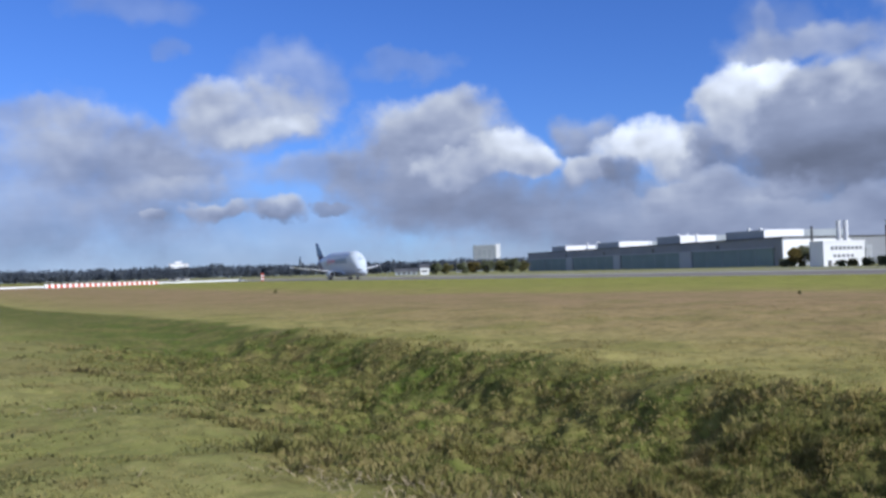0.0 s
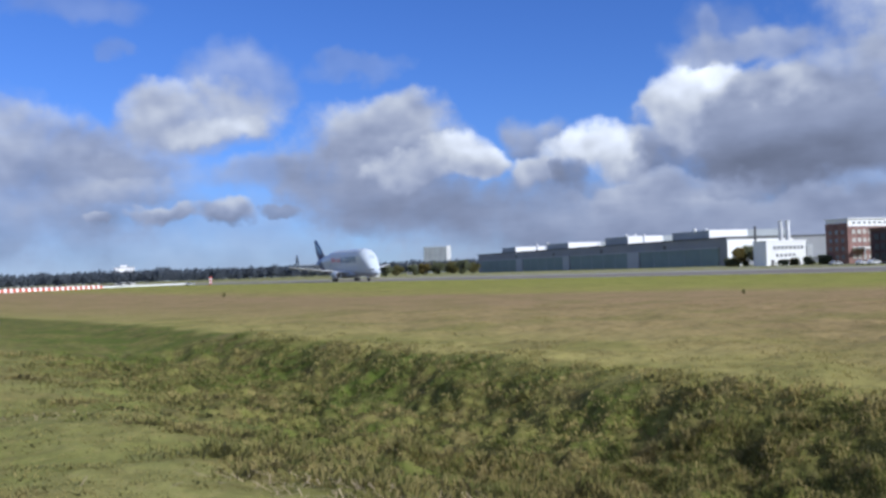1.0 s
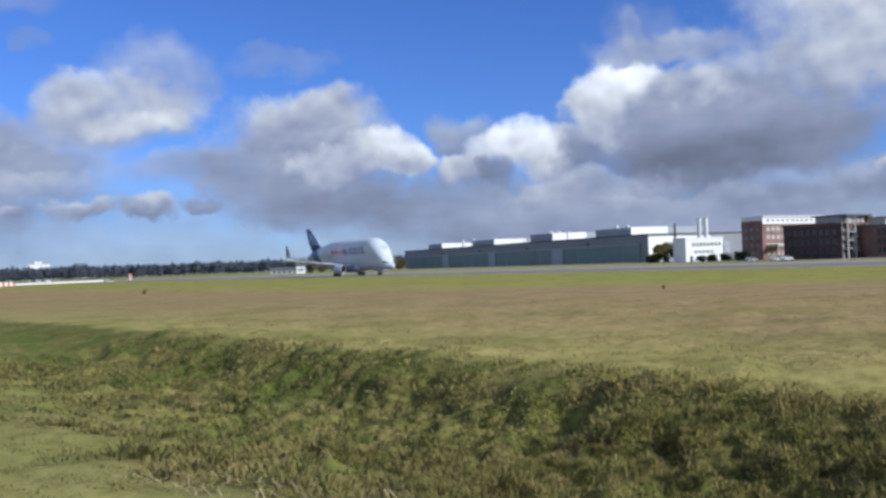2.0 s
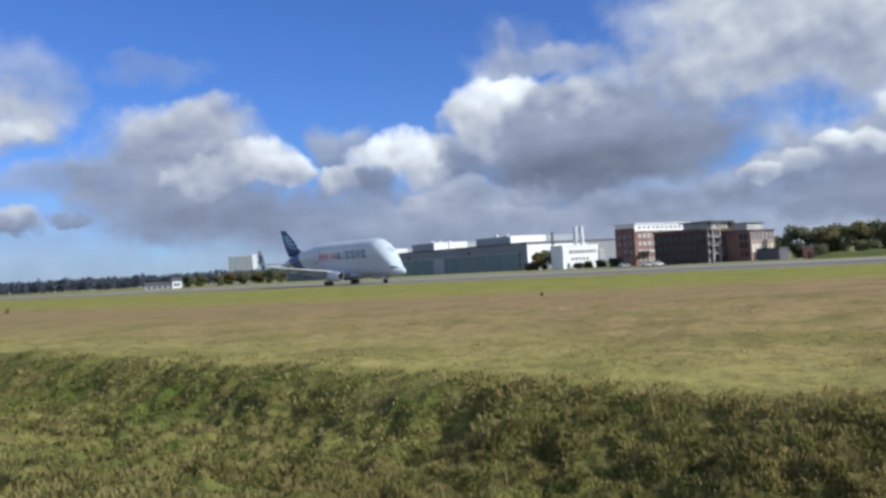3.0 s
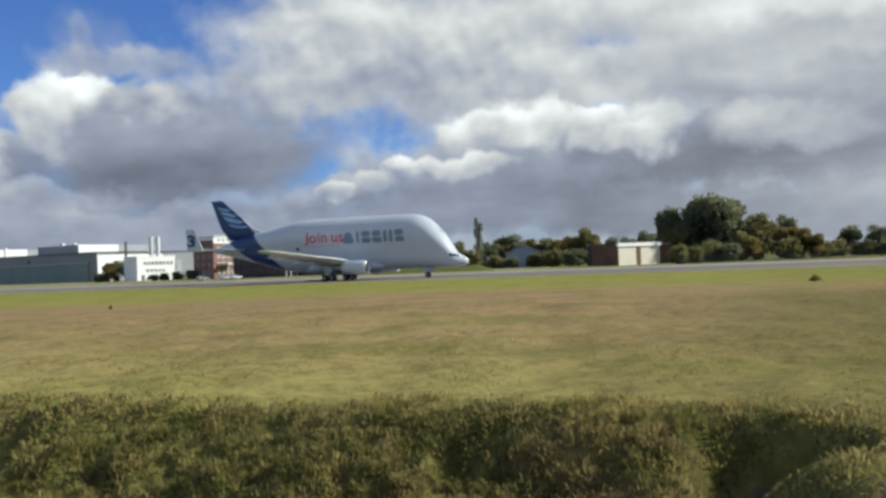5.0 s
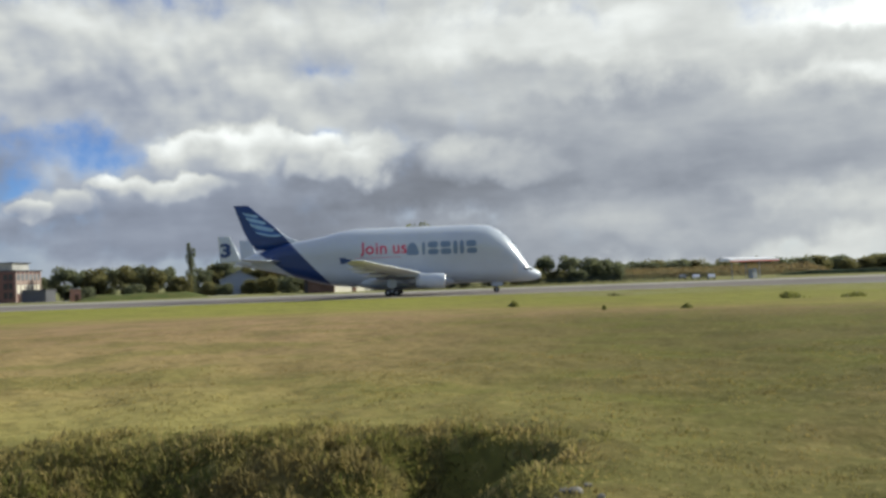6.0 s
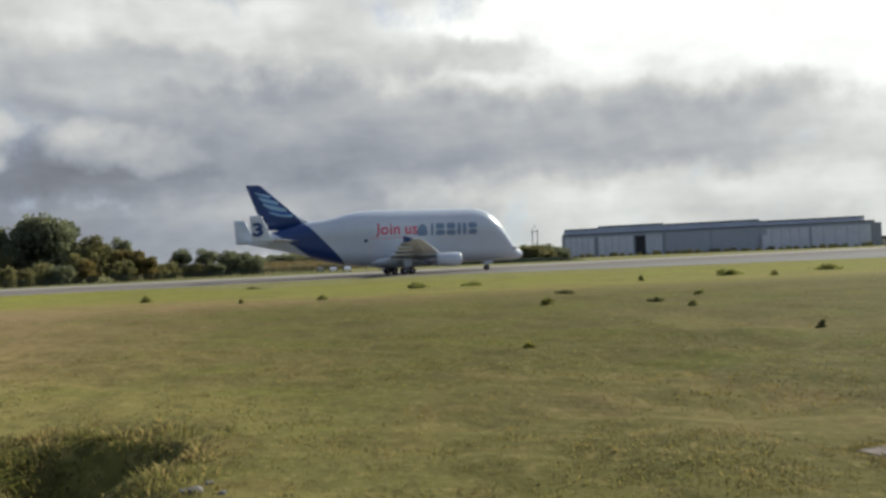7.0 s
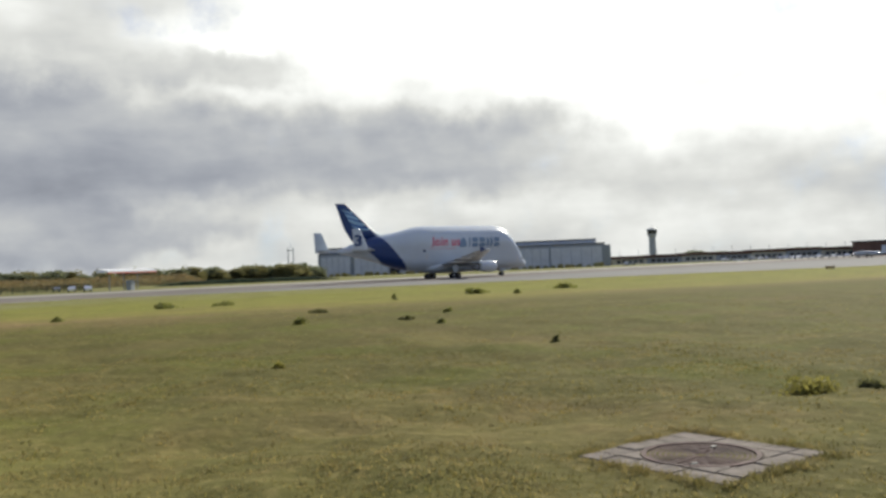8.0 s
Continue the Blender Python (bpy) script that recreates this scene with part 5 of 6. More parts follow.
def leaf_material(name, a, b):
    """Foliage whose clumps differ from leaf to leaf and lets some light through."""
    m = bpy.data.materials.new(name)
    m.use_nodes = True
    n, l = m.node_tree.nodes, m.node_tree.links
    p = n["Principled BSDF"]
    p.inputs["Roughness"].default_value, p.inputs["Specular IOR Level"].default_value = 0.7, 0.25
    g = n.new("ShaderNodeNewGeometry")
    mx = n.new("ShaderNodeMix")
    mx.data_type = "RGBA"
    mx.inputs[6].default_value, mx.inputs[7].default_value = (*a, 1), (*b, 1)
    l.new(g.outputs["Random Per Island"], mx.inputs[0])
    l.new(mx.outputs[2], p.inputs["Base Color"])
    up = n.new("ShaderNodeVectorMath")
    up.operation = "MULTIPLY_ADD"
    up.inputs[1].default_value, up.inputs[2].default_value = (0.5, 0.5, 0.5), (0.0, 0.0, 0.75)
    l.new(g.outputs["Normal"], up.inputs[0])
    nz = n.new("ShaderNodeVectorMath")
    nz.operation = "NORMALIZE"
    l.new(up.outputs[0], nz.inputs[0])
    l.new(nz.outputs[0], p.inputs["Normal"])
    tr = n.new("ShaderNodeBsdfTranslucent")
    l.new(mx.outputs[2], tr.inputs[0])
    ms = n.new("ShaderNodeMixShader")
    ms.inputs[0].default_value = 0.5
    l.new(p.outputs[0], ms.inputs[1])
    l.new(tr.outputs[0], ms.inputs[2])
    l.new(ms.outputs[0], n["Material Output"].inputs[0])
    return m


# dark and olive greens are lifted to paint in haze and glare
DARKLEAF = leaf_material("dark_green_leaves", (0.160, 0.182, 0.100), (0.275, 0.285, 0.150))
OLIVELEAF = leaf_material("olive_leaves", (0.185, 0.180, 0.072), (0.310, 0.280, 0.110))
AUTUMNLEAF = leaf_material("autumn_leaves", (0.18, 0.155, 0.045), (0.31, 0.235, 0.08))
# blue-grey leaves paint in the haze over the distant belt
HAZEDLEAF = leaf_material("hazed_wood_leaves", (0.12, 0.145, 0.175), (0.16, 0.18, 0.20))
REED = leaf_material("dry_reed", (0.20, 0.16, 0.07), (0.30, 0.22, 0.10))


def leaf_mesh(name, centres, size, mat, rng):
    """Small folded leaf clumps round many centres, as one mesh."""
    n = len(centres)
    c = np.asarray(centres)
    u = rng.normal(0, 1, (n, 3))
    u /= np.linalg.norm(u, axis=1)[:, None]
    w = np.cross(u, rng.normal(0, 1, (n, 3)))
    w /= np.linalg.norm(w, axis=1)[:, None]
    s = size * rng.uniform(0.5, 1.3, n)[:, None]
    k = np.cross(u, w) * s * 0.35
    v = np.stack((c - u * s, c + w * s * 0.7 + k, c + u * s, c - w * s * 0.7 + k), 1)
    base = np.arange(n) * 4
    tri = np.stack((base, base + 1, base + 2, base, base + 2, base + 3), 1).reshape(-1, 3)
    me = bpy.data.meshes.new(name)
    me.vertices.add(n * 4)
    me.vertices.foreach_set("co", v.ravel())
    me.loops.add(tri.size)
    me.loops.foreach_set("vertex_index", tri.ravel())
    me.polygons.add(len(tri))
    me.polygons.foreach_set("loop_start", np.arange(len(tri)) * 3)
    me.polygons.foreach_set("loop_total", np.full(len(tri), 3))
    me.materials.append(mat)
    me.update(calc_edges=True)
    return me


def limb(bm, a, b, r0, r1, n=6):
    a, b = Vector(a), Vector(b)
    q = (b - a).to_track_quat("Z", "Y")
    rows = [[bm.verts.new(p + q @ Vector((r * math.cos(2 * math.pi * i / n), r * math.sin(2 * math.pi * i / n), 0))) for i in range(n)] for p, r in ((a, r0), (b, r1))]
    for i in range(n):
        bm.faces.new((rows[0][i - 1], rows[0][i], rows[1][i], rows[1][i - 1]))


def make_tree(height, spread, seed, mat, label, shape="round", leaves=2600, low=0.18, name="tree"):
    rng = np.random.default_rng(seed)
    t = tagged(new(name), label, "tree" if name == "tree" else "shrub")
    bm = bmesh.new()
    top = height * (0.85 if shape == "poplar" else 0.6)
    limb(bm, (0, 0, -0.4), (0.1, 0, top * 0.5), height * 0.028, height * 0.02)
    limb(bm, (0.1, 0, top * 0.5), (0, 0.1, top), height * 0.02, height * 0.008)
    lobes = []
    count = 9 if shape == "poplar" else 17
    for i in range(count):
        a = rng.uniform(0, 2 * np.pi)
        if shape == "poplar":
            z = height * (0.14 + 0.8 * i / (count - 1))
            r = spread * (0.15 + 0.2 * rng.random())
            size = np.array([spread * (0.75 - 0.5 * i / count)] * 2 + [height * 0.11])
        else:
            k = rng.uniform(low, 0.86)
            z = height * k
            r = spread * 0.72 * math.sqrt(max(0.05, 1 - ((k - 0.5) / 0.46) ** 2)) * rng.uniform(0.3, 1.0)
            size = spread * rng.uniform(0.26, 0.46) * np.array([1, 1, 0.85])
        c = np.array([math.cos(a) * r, math.sin(a) * r, z])
        lobes.append((c, size))
        limb(bm, (0, 0, min(z * 0.6, top)), tuple(c), height * 0.009, height * 0.002, 5)
    part("trunk", bm, BARK, t)
    pts = []
    per = leaves // count
    for c, size in lobes:
        d = rng.normal(0, 1, (per, 3))
        d /= np.linalg.norm(d, axis=1)[:, None]
        rad = rng.uniform(0.25, 1.0, (per, 1)) ** 0.5 * (1 + 0.25 * rng.normal(0, 1, (per, 1)) * 0.5)
        pts.append(c + d * rad * size)
    pts = np.concatenate(pts)
    pts = pts[pts[:, 2] > 0.05]
    crown = new("crown", leaf_mesh("crown", pts, 0.05 * spread + 0.10, mat, rng))
    crown.parent = t
    return t


def plant(tree, az, d, scale=1.0, wide=1.0):
    x, y = polar(az, d)
    return copy_thing(tree, pose(x, y, RUN_Z - 0.05, 0, 0, (az * 77) % 360) @ Matrix.Diagonal((scale * wide, scale * wide, scale, 1)))


def build_trees():
    big = make_tree(18.5, 11.5, 1, DARKLEAF, "large dark green broadleaf tree beside the garage", leaves=12000, low=0.14)
    big.matrix_basis = pose(*polar(56.5, 272), RUN_Z, 0, 0, 20)
    mid = make_tree(11.0, 5.2, 2, DARKLEAF, "dark green broadleaf tree beyond the runway", leaves=4200, low=0.1)
    mid.matrix_basis = pose(*polar(35.0, 305), RUN_Z)
    olive = make_tree(10.5, 5.4, 3, OLIVELEAF, "olive green broadleaf tree beyond the runway", leaves=4200, low=0.08)
    olive.matrix_basis = pose(*polar(38.3, 300), RUN_Z)
    autumn = make_tree(9.0, 5.0, 4, AUTUMNLEAF, "yellowing autumn tree beyond the runway", leaves=4200, low=0.06)
    autumn.matrix_basis = pose(*polar(60.9, 268), RUN_Z)
    poplar = make_tree(16.5, 2.4, 5, DARKLEAF, "tall narrow dark green poplar", "poplar", 3000)
    poplar.matrix_basis = pose(*polar(42.2, 302), RUN_Z)
    bush = make_tree(4.6, 3.4, 6, OLIVELEAF, "rounded olive green shrub", leaves=2200, low=0.05, name="shrub")
    bush.matrix_basis = pose(*polar(54.6, 233), RUN_Z)
    dark_bush = make_tree(4.4, 3.4, 7, DARKLEAF, "rounded dark green shrub", leaves=2200, low=0.05, name="shrub")
    dark_bush.matrix_basis = pose(*polar(63.3, 285), RUN_Z, 0, 0, 0)
    # belt behind the brick hut and the green bank
    for az, d, kind, s, w in ((34.0, 318, mid, 0.72, 1.0), (35.9, 312, mid, 0.9, 1.0), (36.7, 306, olive, 0.95, 1.0), (37.5, 315, mid, 0.98, 1.0), (39.2, 306, mid, 1.0, 1.0), (40.0, 300, olive, 0.95, 0.9),
                              (40.8, 308, mid, 0.92, 1.0), (41.5, 300, bush, 1.35, 1.1), (42.9, 306, mid, 0.85, 1.0), (43.6, 310, olive, 0.95, 1.0), (44.1, 312, mid, 1.08, 1.3), (45.4, 322, olive, 0.95, 1.2), (46.4, 300, olive, 0.92, 1.0),
                              (47.2, 296, autumn, 0.98, 1.0), (48.0, 300, olive, 0.95, 1.0), (49.0, 298, olive, 1.2, 0.75), (49.8, 285, autumn, 0.8, 0.9), (50.6, 300, mid, 0.85, 0.9), (51.6, 292, mid, 0.8, 0.9), (52.6, 285, mid, 0.95, 0.9),
                              (44.2, 284, dark_bush, 0.8, 1.4), (45.7, 284, bush, 0.95, 1.4), (43.3, 286, bush, 0.9, 1.2), (46.8, 284, bush, 1.1, 1.3), (48.2, 282, dark_bush, 1.2, 1.3), (38.9, 292, dark_bush, 1.0, 1.2), (36.2, 296, dark_bush, 0.9, 1.2)):
        plant(kind, az, d, s, w)
    # group beside the garage
    for az, d, kind, s, w in ((54.2, 268, olive, 0.95, 0.8), (54.1, 276, big, 0.86, 0.5), (57.9, 276, big, 0.62, 0.9), (53.0, 290, autumn, 0.9, 0.9), (58.3, 262, olive, 0.8, 1.0), (59.3, 272, olive, 1.28, 0.85), (60.9, 280, mid, 1.2, 0.6), (59.0, 255, autumn, 0.7, 1.1), (61.6, 266, autumn, 0.95, 0.9),
                              (61.0, 258, bush, 1.2, 1.2), (62.2, 262, autumn, 0.75, 1.0), (55.4, 240, bush, 0.9, 1.1), (56.6, 250, bush, 1.2, 1.2), (57.5, 248, dark_bush, 1.1, 1.2), (64.35, 290, mid, 0.85, 1.0), (65.75, 290, mid, 0.82, 0.95), (66.9, 296, dark_bush, 1.75, 1.0), (65.1, 286, bush, 0.9, 1.5), (66.2, 288, dark_bush, 0.9, 1.5), (63.6, 284, bush, 1.0, 1.4),
                              (67.8, 298, dark_bush, 1.6, 1.0), (68.6, 300, dark_bush, 1.4, 1.0), (62.9, 272, bush, 0.9, 1.2)):
        plant(kind, az, d, s, w)
    # along the reed bank and before the hangars
    rng = random.Random(3)
    for k in range(34):
        az = 69.5 + k * 0.55 + rng.uniform(-0.2, 0.2)
        plant(rng.choice((dark_bush, bush)), az, 372 + rng.uniform(-12, 20), rng.uniform(0.85, 1.25) * (1.25 if 70 < az < 73 else 1.15), 1.5)
    for k in range(44):
        plant(rng.choice((dark_bush, bush, bush)), 87.0 + k * 0.44 + rng.uniform(-0.15, 0.15), 398 + rng.uniform(-6, 6), rng.uniform(0.2, 0.4), 1.6)
    for az, s in ((86.9, 1.5), (87.5, 1.25), (88.0, 1.1)):
        plant(dark_bush, az, 395, s, 1.2)
    for az, s in ((111.7, 1.3), (113.0, 1.1), (117.5, 1.2)):
        plant(dark_bush, az, 500, s, 2.0)
    # trees and scrub before the office and left of the hangar row
    for az, d, kind, s, w in ((19.5, 392, autumn, 0.9, 0.9), (20.05, 396, mid, 0.82, 0.9), (20.6, 392, autumn, 0.8, 0.9), (19.0, 390, dark_bush, 0.8, 1.4), (22.0, 362, dark_bush, 0.55, 1.5), (22.6, 362, bush, 0.6, 1.4), (23.4, 360, dark_bush, 0.7, 1.3), (24.3, 350, dark_bush, 0.8, 1.3),
                              (2.6, 640, mid, 0.95, 1.3), (1.9, 660, olive, 0.9, 1.4), (1.0, 680, mid, 0.9, 1.4), (0.2, 700, autumn, 1.0, 1.4), (-0.6, 690, mid, 0.8, 1.5), (-1.6, 680, olive, 0.8, 1.4), (3.3, 660, olive, 0.8, 1.2), (-2.3, 660, mid, 0.8, 1.4)):
        plant(kind, az, d, s, w)


def build_woods():
    """The far belt of woods: a deep band of crowns too distant to tell apart."""
    rng = np.random.default_rng(12)
    pts = []
    for az in np.arange(-36, 5, 0.11):
        for row in range(3):
            d = 880 + 45 * row + rng.uniform(-15, 15)
            h = 13.2 + 3.0 * noise.noise((az * 0.9, row, 2)) + 2.2 * noise.noise((az * 3.1, row, 7)) + rng.uniform(-1, 1) + (2.5 if -16.4 < az < -15.6 else 0)
            x, y = polar(az + rng.uniform(-0.1, 0.1), d)
            n = 60
            p = rng.normal(0, 1, (n, 3))
            p /= np.linalg.norm(p, axis=1)[:, None]
            p = p * np.array([2.6, 2.6, h * 0.42]) * rng.uniform(0.5, 1.05, (n, 1)) + np.array([x, y, RUN_Z + h * 0.55])
            pts.append(p)
    ob = new("far_woods", leaf_mesh("far_woods", np.concatenate(pts), 1.05, HAZEDLEAF, rng))
    tagged(ob, "distant belt of dark mixed woods on the skyline", "woods", kind="stuff")


def bank(name, az0, az1, d, width, height, mat, label):
    """A long low earth bank with rounded ends, its crest uneven."""
    bm = bmesh.new()
    rows = []
    n = 60
    for i in range(n + 1):
        u = i / n
        az = az0 + (az1 - az0) * u
        end = min(1, 6 * u, 6 * (1 - u)) ** 0.7 if 0 < u < 1 else 0.0
        h = height * end * (0.9 + 0.2 * noise.noise((az * 0.8, 0, 5)))
        rows.append([bm.verts.new((*polar(az, d + width * (k / 8 - 0.5)), RUN_Z - 0.1 + h * math.sin(math.pi * k / 8) ** 0.8)) for k in range(9)])
    for a, b in zip(rows, rows[1:]):
        for k in range(8):
            bm.faces.new((a[k], a[k + 1], b[k + 1], b[k]))
    bmesh.ops.recalc_face_normals(bm, faces=bm.faces)
    if sum(f.normal.z for f in bm.faces) < 0:
        bmesh.ops.reverse_faces(bm, faces=bm.faces)
    tagged(part(name, bm, mat, smooth=True), label, "bank", kind="structure")


build_trees()
build_woods()
BANKGREEN = material("bank_grass", (0.085, 0.11, 0.03), 0.95, second=(0.13, 0.13, 0.04), var=0.2, scale=0.3, fine=4, spec=0.1)
BANKREED = material("bank_dry_reed", (0.23, 0.185, 0.075), 0.95, second=(0.15, 0.14, 0.05), var=0.25, scale=0.15, fine=2, spec=0.1)
bank("green_bank", 35.6, 43.2, 262, 16, 1.9, BANKGREEN, "low rounded green earth bank beyond the runway")
bank("reed_bank", 63.5, 81.5, 345, 30, 3.2, BANKREED, "long bank of dry yellow reed and grass")


bank("low_hedge", 78.0, 89.5, 296, 3.0, 1.5, material("hedge_leaves", (0.07, 0.09, 0.045), 0.9, var=0.3, scale=0.6, fine=4, spec=0.1), "long low dark hedge beyond the runway")


def build_reeds():
    """Dry reed standing on the long bank, in uneven tufts."""
    rng = np.random.default_rng(21)
    az = rng.uniform(64.0, 81.2, 9000)
    d = 345 + rng.uniform(-14, 10, 9000)
    end = np.clip(np.minimum(az - 63.5, 81.5 - az) / 1.5, 0.1, 1)
    top = 2.6 + 0.8 * np.array([noise.noise((a * 1.3, b * 0.2, 3)) for a, b in zip(az, d)]) + 0.5 * np.clip((d - 335) / 15, 0, 1)
    z = RUN_Z + end * top * rng.uniform(0.1, 1.25, 9000)
    a = np.radians(az)
    pts = np.stack((np.sin(a) * d, np.cos(a) * d, z), 1)
    tagged(new("reeds", leaf_mesh("reeds", pts, 0.42, REED, rng)), "dry yellow reed standing on the bank", "reeds", kind="stuff")


build_reeds()


def build_fence():
    """Wire fence on posts along the far edge of the field."""
    f = tagged(new("wire_fence"), "dark green wire fence on thin posts", "fence")
    m, L = facade_frame(54.5, 226, 74.5, 262)
    f.matrix_basis = m
    mesh_mat = material("green_fence_wire", (0.03, 0.045, 0.03), 0.7, var=0.1)
    n = 30
    for i in range(n + 1):
        x = L * i / n
        part("fence_post", boxes((x - 0.06, x + 0.06, -0.06, 0.06, 0, 2.1)), mesh_mat, f)
    for i in range(n):
        bm = bmesh.new()
        for k in range(9):
            box(bm, L * i / n, L * (i + 1) / n, -0.012, 0.012, 0.15 + k * 0.23, 0.2 + k * 0.23)
        for k in range(10):
            x = L * (i + k / 10) / n
            box(bm, x - 0.02, x + 0.02, -0.015, 0.015, 0.15, 2.05)
        part("fence_panel", bm, mesh_mat, f)


build_fence()


# ---------------------------------------------------------------- manhole in its paved square
IRON = material("rusty_cast_iron", (0.175, 0.115, 0.098), 0.8, metal=0.0, var=0.25, scale=6, fine=60, bump=0.4, spec=0.15)
PAVER = material("pale_paving_stone", (0.275, 0.235, 0.195), 0.9, second=(0.18, 0.152, 0.125), var=0.22, scale=9, fine=70, bump=0.5, spec=0.1, random_tint=0.12)
MORTAR = material("dark_joint_sand", (0.13, 0.11, 0.08), 0.95, var=0.2, scale=8, fine=60)


def build_manhole():
    z = ground_z(*SLAB)
    hole = tagged(new("manhole"), "round rusty manhole cover in a square of pale paving stones", "manhole")
    hole.matrix_basis = pose(SLAB[0], SLAB[1], z - 0.036, 0, 0, RUN_PSI + 90)
    part("bed", boxes((-0.64, 0.64, -0.64, 0.64, -0.12, 0.022)), MORTAR, hole)
    k, s, g = 6, 1.3 / 6, 0.008
    rng = random.Random(4)
    for i in range(k):
        for j in range(k):
            x0, y0 = -0.65 + i * s + g, -0.65 + j * s + g
            x1, y1 = x0 + s - 2 * g, y0 + s - 2 * g
            if max(math.hypot(x, y) for x in (x0, x1) for y in (y0, y1)) < 0.46:
                continue
            # each stone is cut round where it meets the iron ring
            pts = []
            for a, b in (((x0, y0), (x1, y0)), ((x1, y0), (x1, y1)), ((x1, y1), (x0, y1)), ((x0, y1), (x0, y0))):
                for u in range(6):
                    x, y = a[0] + (b[0] - a[0]) * u / 6, a[1] + (b[1] - a[1]) * u / 6
                    d = math.hypot(x, y)
                    if d < 0.45:
                        x, y = x * 0.45 / d, y * 0.45 / d
                    pts.append((x, y))
            pts = [p for n, p in enumerate(pts) if math.dist(p, pts[n - 1]) > 0.004]
            if len(pts) < 3:
                continue
            top = 0.045 + rng.uniform(-0.006, 0.006)
            bm = bmesh.new()
            lo, hi = [bm.verts.new((*p, 0)) for p in pts], [bm.verts.new((*p, top)) for p in pts]
            bm.faces.new(hi)
            for n in range(len(pts)):
                bm.faces.new((lo[n - 1], lo[n], hi[n], hi[n - 1]))
            part("paving_stone", bm, PAVER, hole)

    def ring(bm, ra, rb, z0, z1, n=48):
        prof = ((ra, z0), (ra, z1), (rb, z1), (rb, z0))
        rows = [[bm.verts.new((r * math.cos(2 * math.pi * i / n), r * math.sin(2 * math.pi * i / n), h)) for i in range(n)] for r, h in prof]
        for a, b in zip(rows, rows[1:] + rows[:1]):
            for i in range(n):
                bm.faces.new((a[i - 1], a[i], b[i], b[i - 1]))
        bmesh.ops.recalc_face_normals(bm, faces=bm.faces)
    bm = bmesh.new()
    ring(bm, 0.40, 0.442, 0, 0.05)
    part("iron_frame", bm, IRON, hole)
    bm = bmesh.new()
    loft(bm, [[(0.392 * math.cos(2 * math.pi * i / 40), 0.392 * math.sin(2 * math.pi * i / 40), h) for i in range(40)] for h in (0.0, 0.032)])
    lid = part("lid", bm, IRON, hole)
    for r in (0.06, 0.10, 0.14, 0.18, 0.22, 0.26, 0.30, 0.34, 0.375):
        bm = bmesh.new()
        ring(bm, r - 0.009, r + 0.008, 0.03, 0.041)
        part("rib", bm, IRON, lid)
    for i in range(8):
        a = 2 * math.pi * i / 8
        bm = boxes((0.02 if i % 2 == 0 else 0.2, 0.385, -0.005, 0.005, 0.03, 0.039))
        bmesh.ops.transform(bm, verts=bm.verts, matrix=Matrix.Rotation(a, 4, "Z"))
        part("rib", bm, IRON, lid)
    # dark blocks on the lid stand for the shade in its slots
    for x, y in ((0.3, 0.1), (-0.28, -0.15)):
        part("lifting_slot", boxes((x - 0.03, x + 0.03, y - 0.015, y + 0.015, 0.03, 0.046)), DARK, lid)


build_manhole()


# ---------------------------------------------------------------- grass
def in_ditch(x, y):
    p, q = x * DN.x + y * DN.y, x * DU.x + y * DU.y
    # the rough grass begins unevenly, sooner or later from place to place
    rag = 0.9 * np.sin(x * 2.1 + 1.3 * np.sin(y * 1.7)) + 0.7 * np.sin(y * 3.3 + x)
    return ((p > 3.2 + rag) & (p < 9.2) & (q < 0.9 + 0.3 * rag)) | (np.hypot(x - PIT[0], y - PIT[1]) < 1.0)


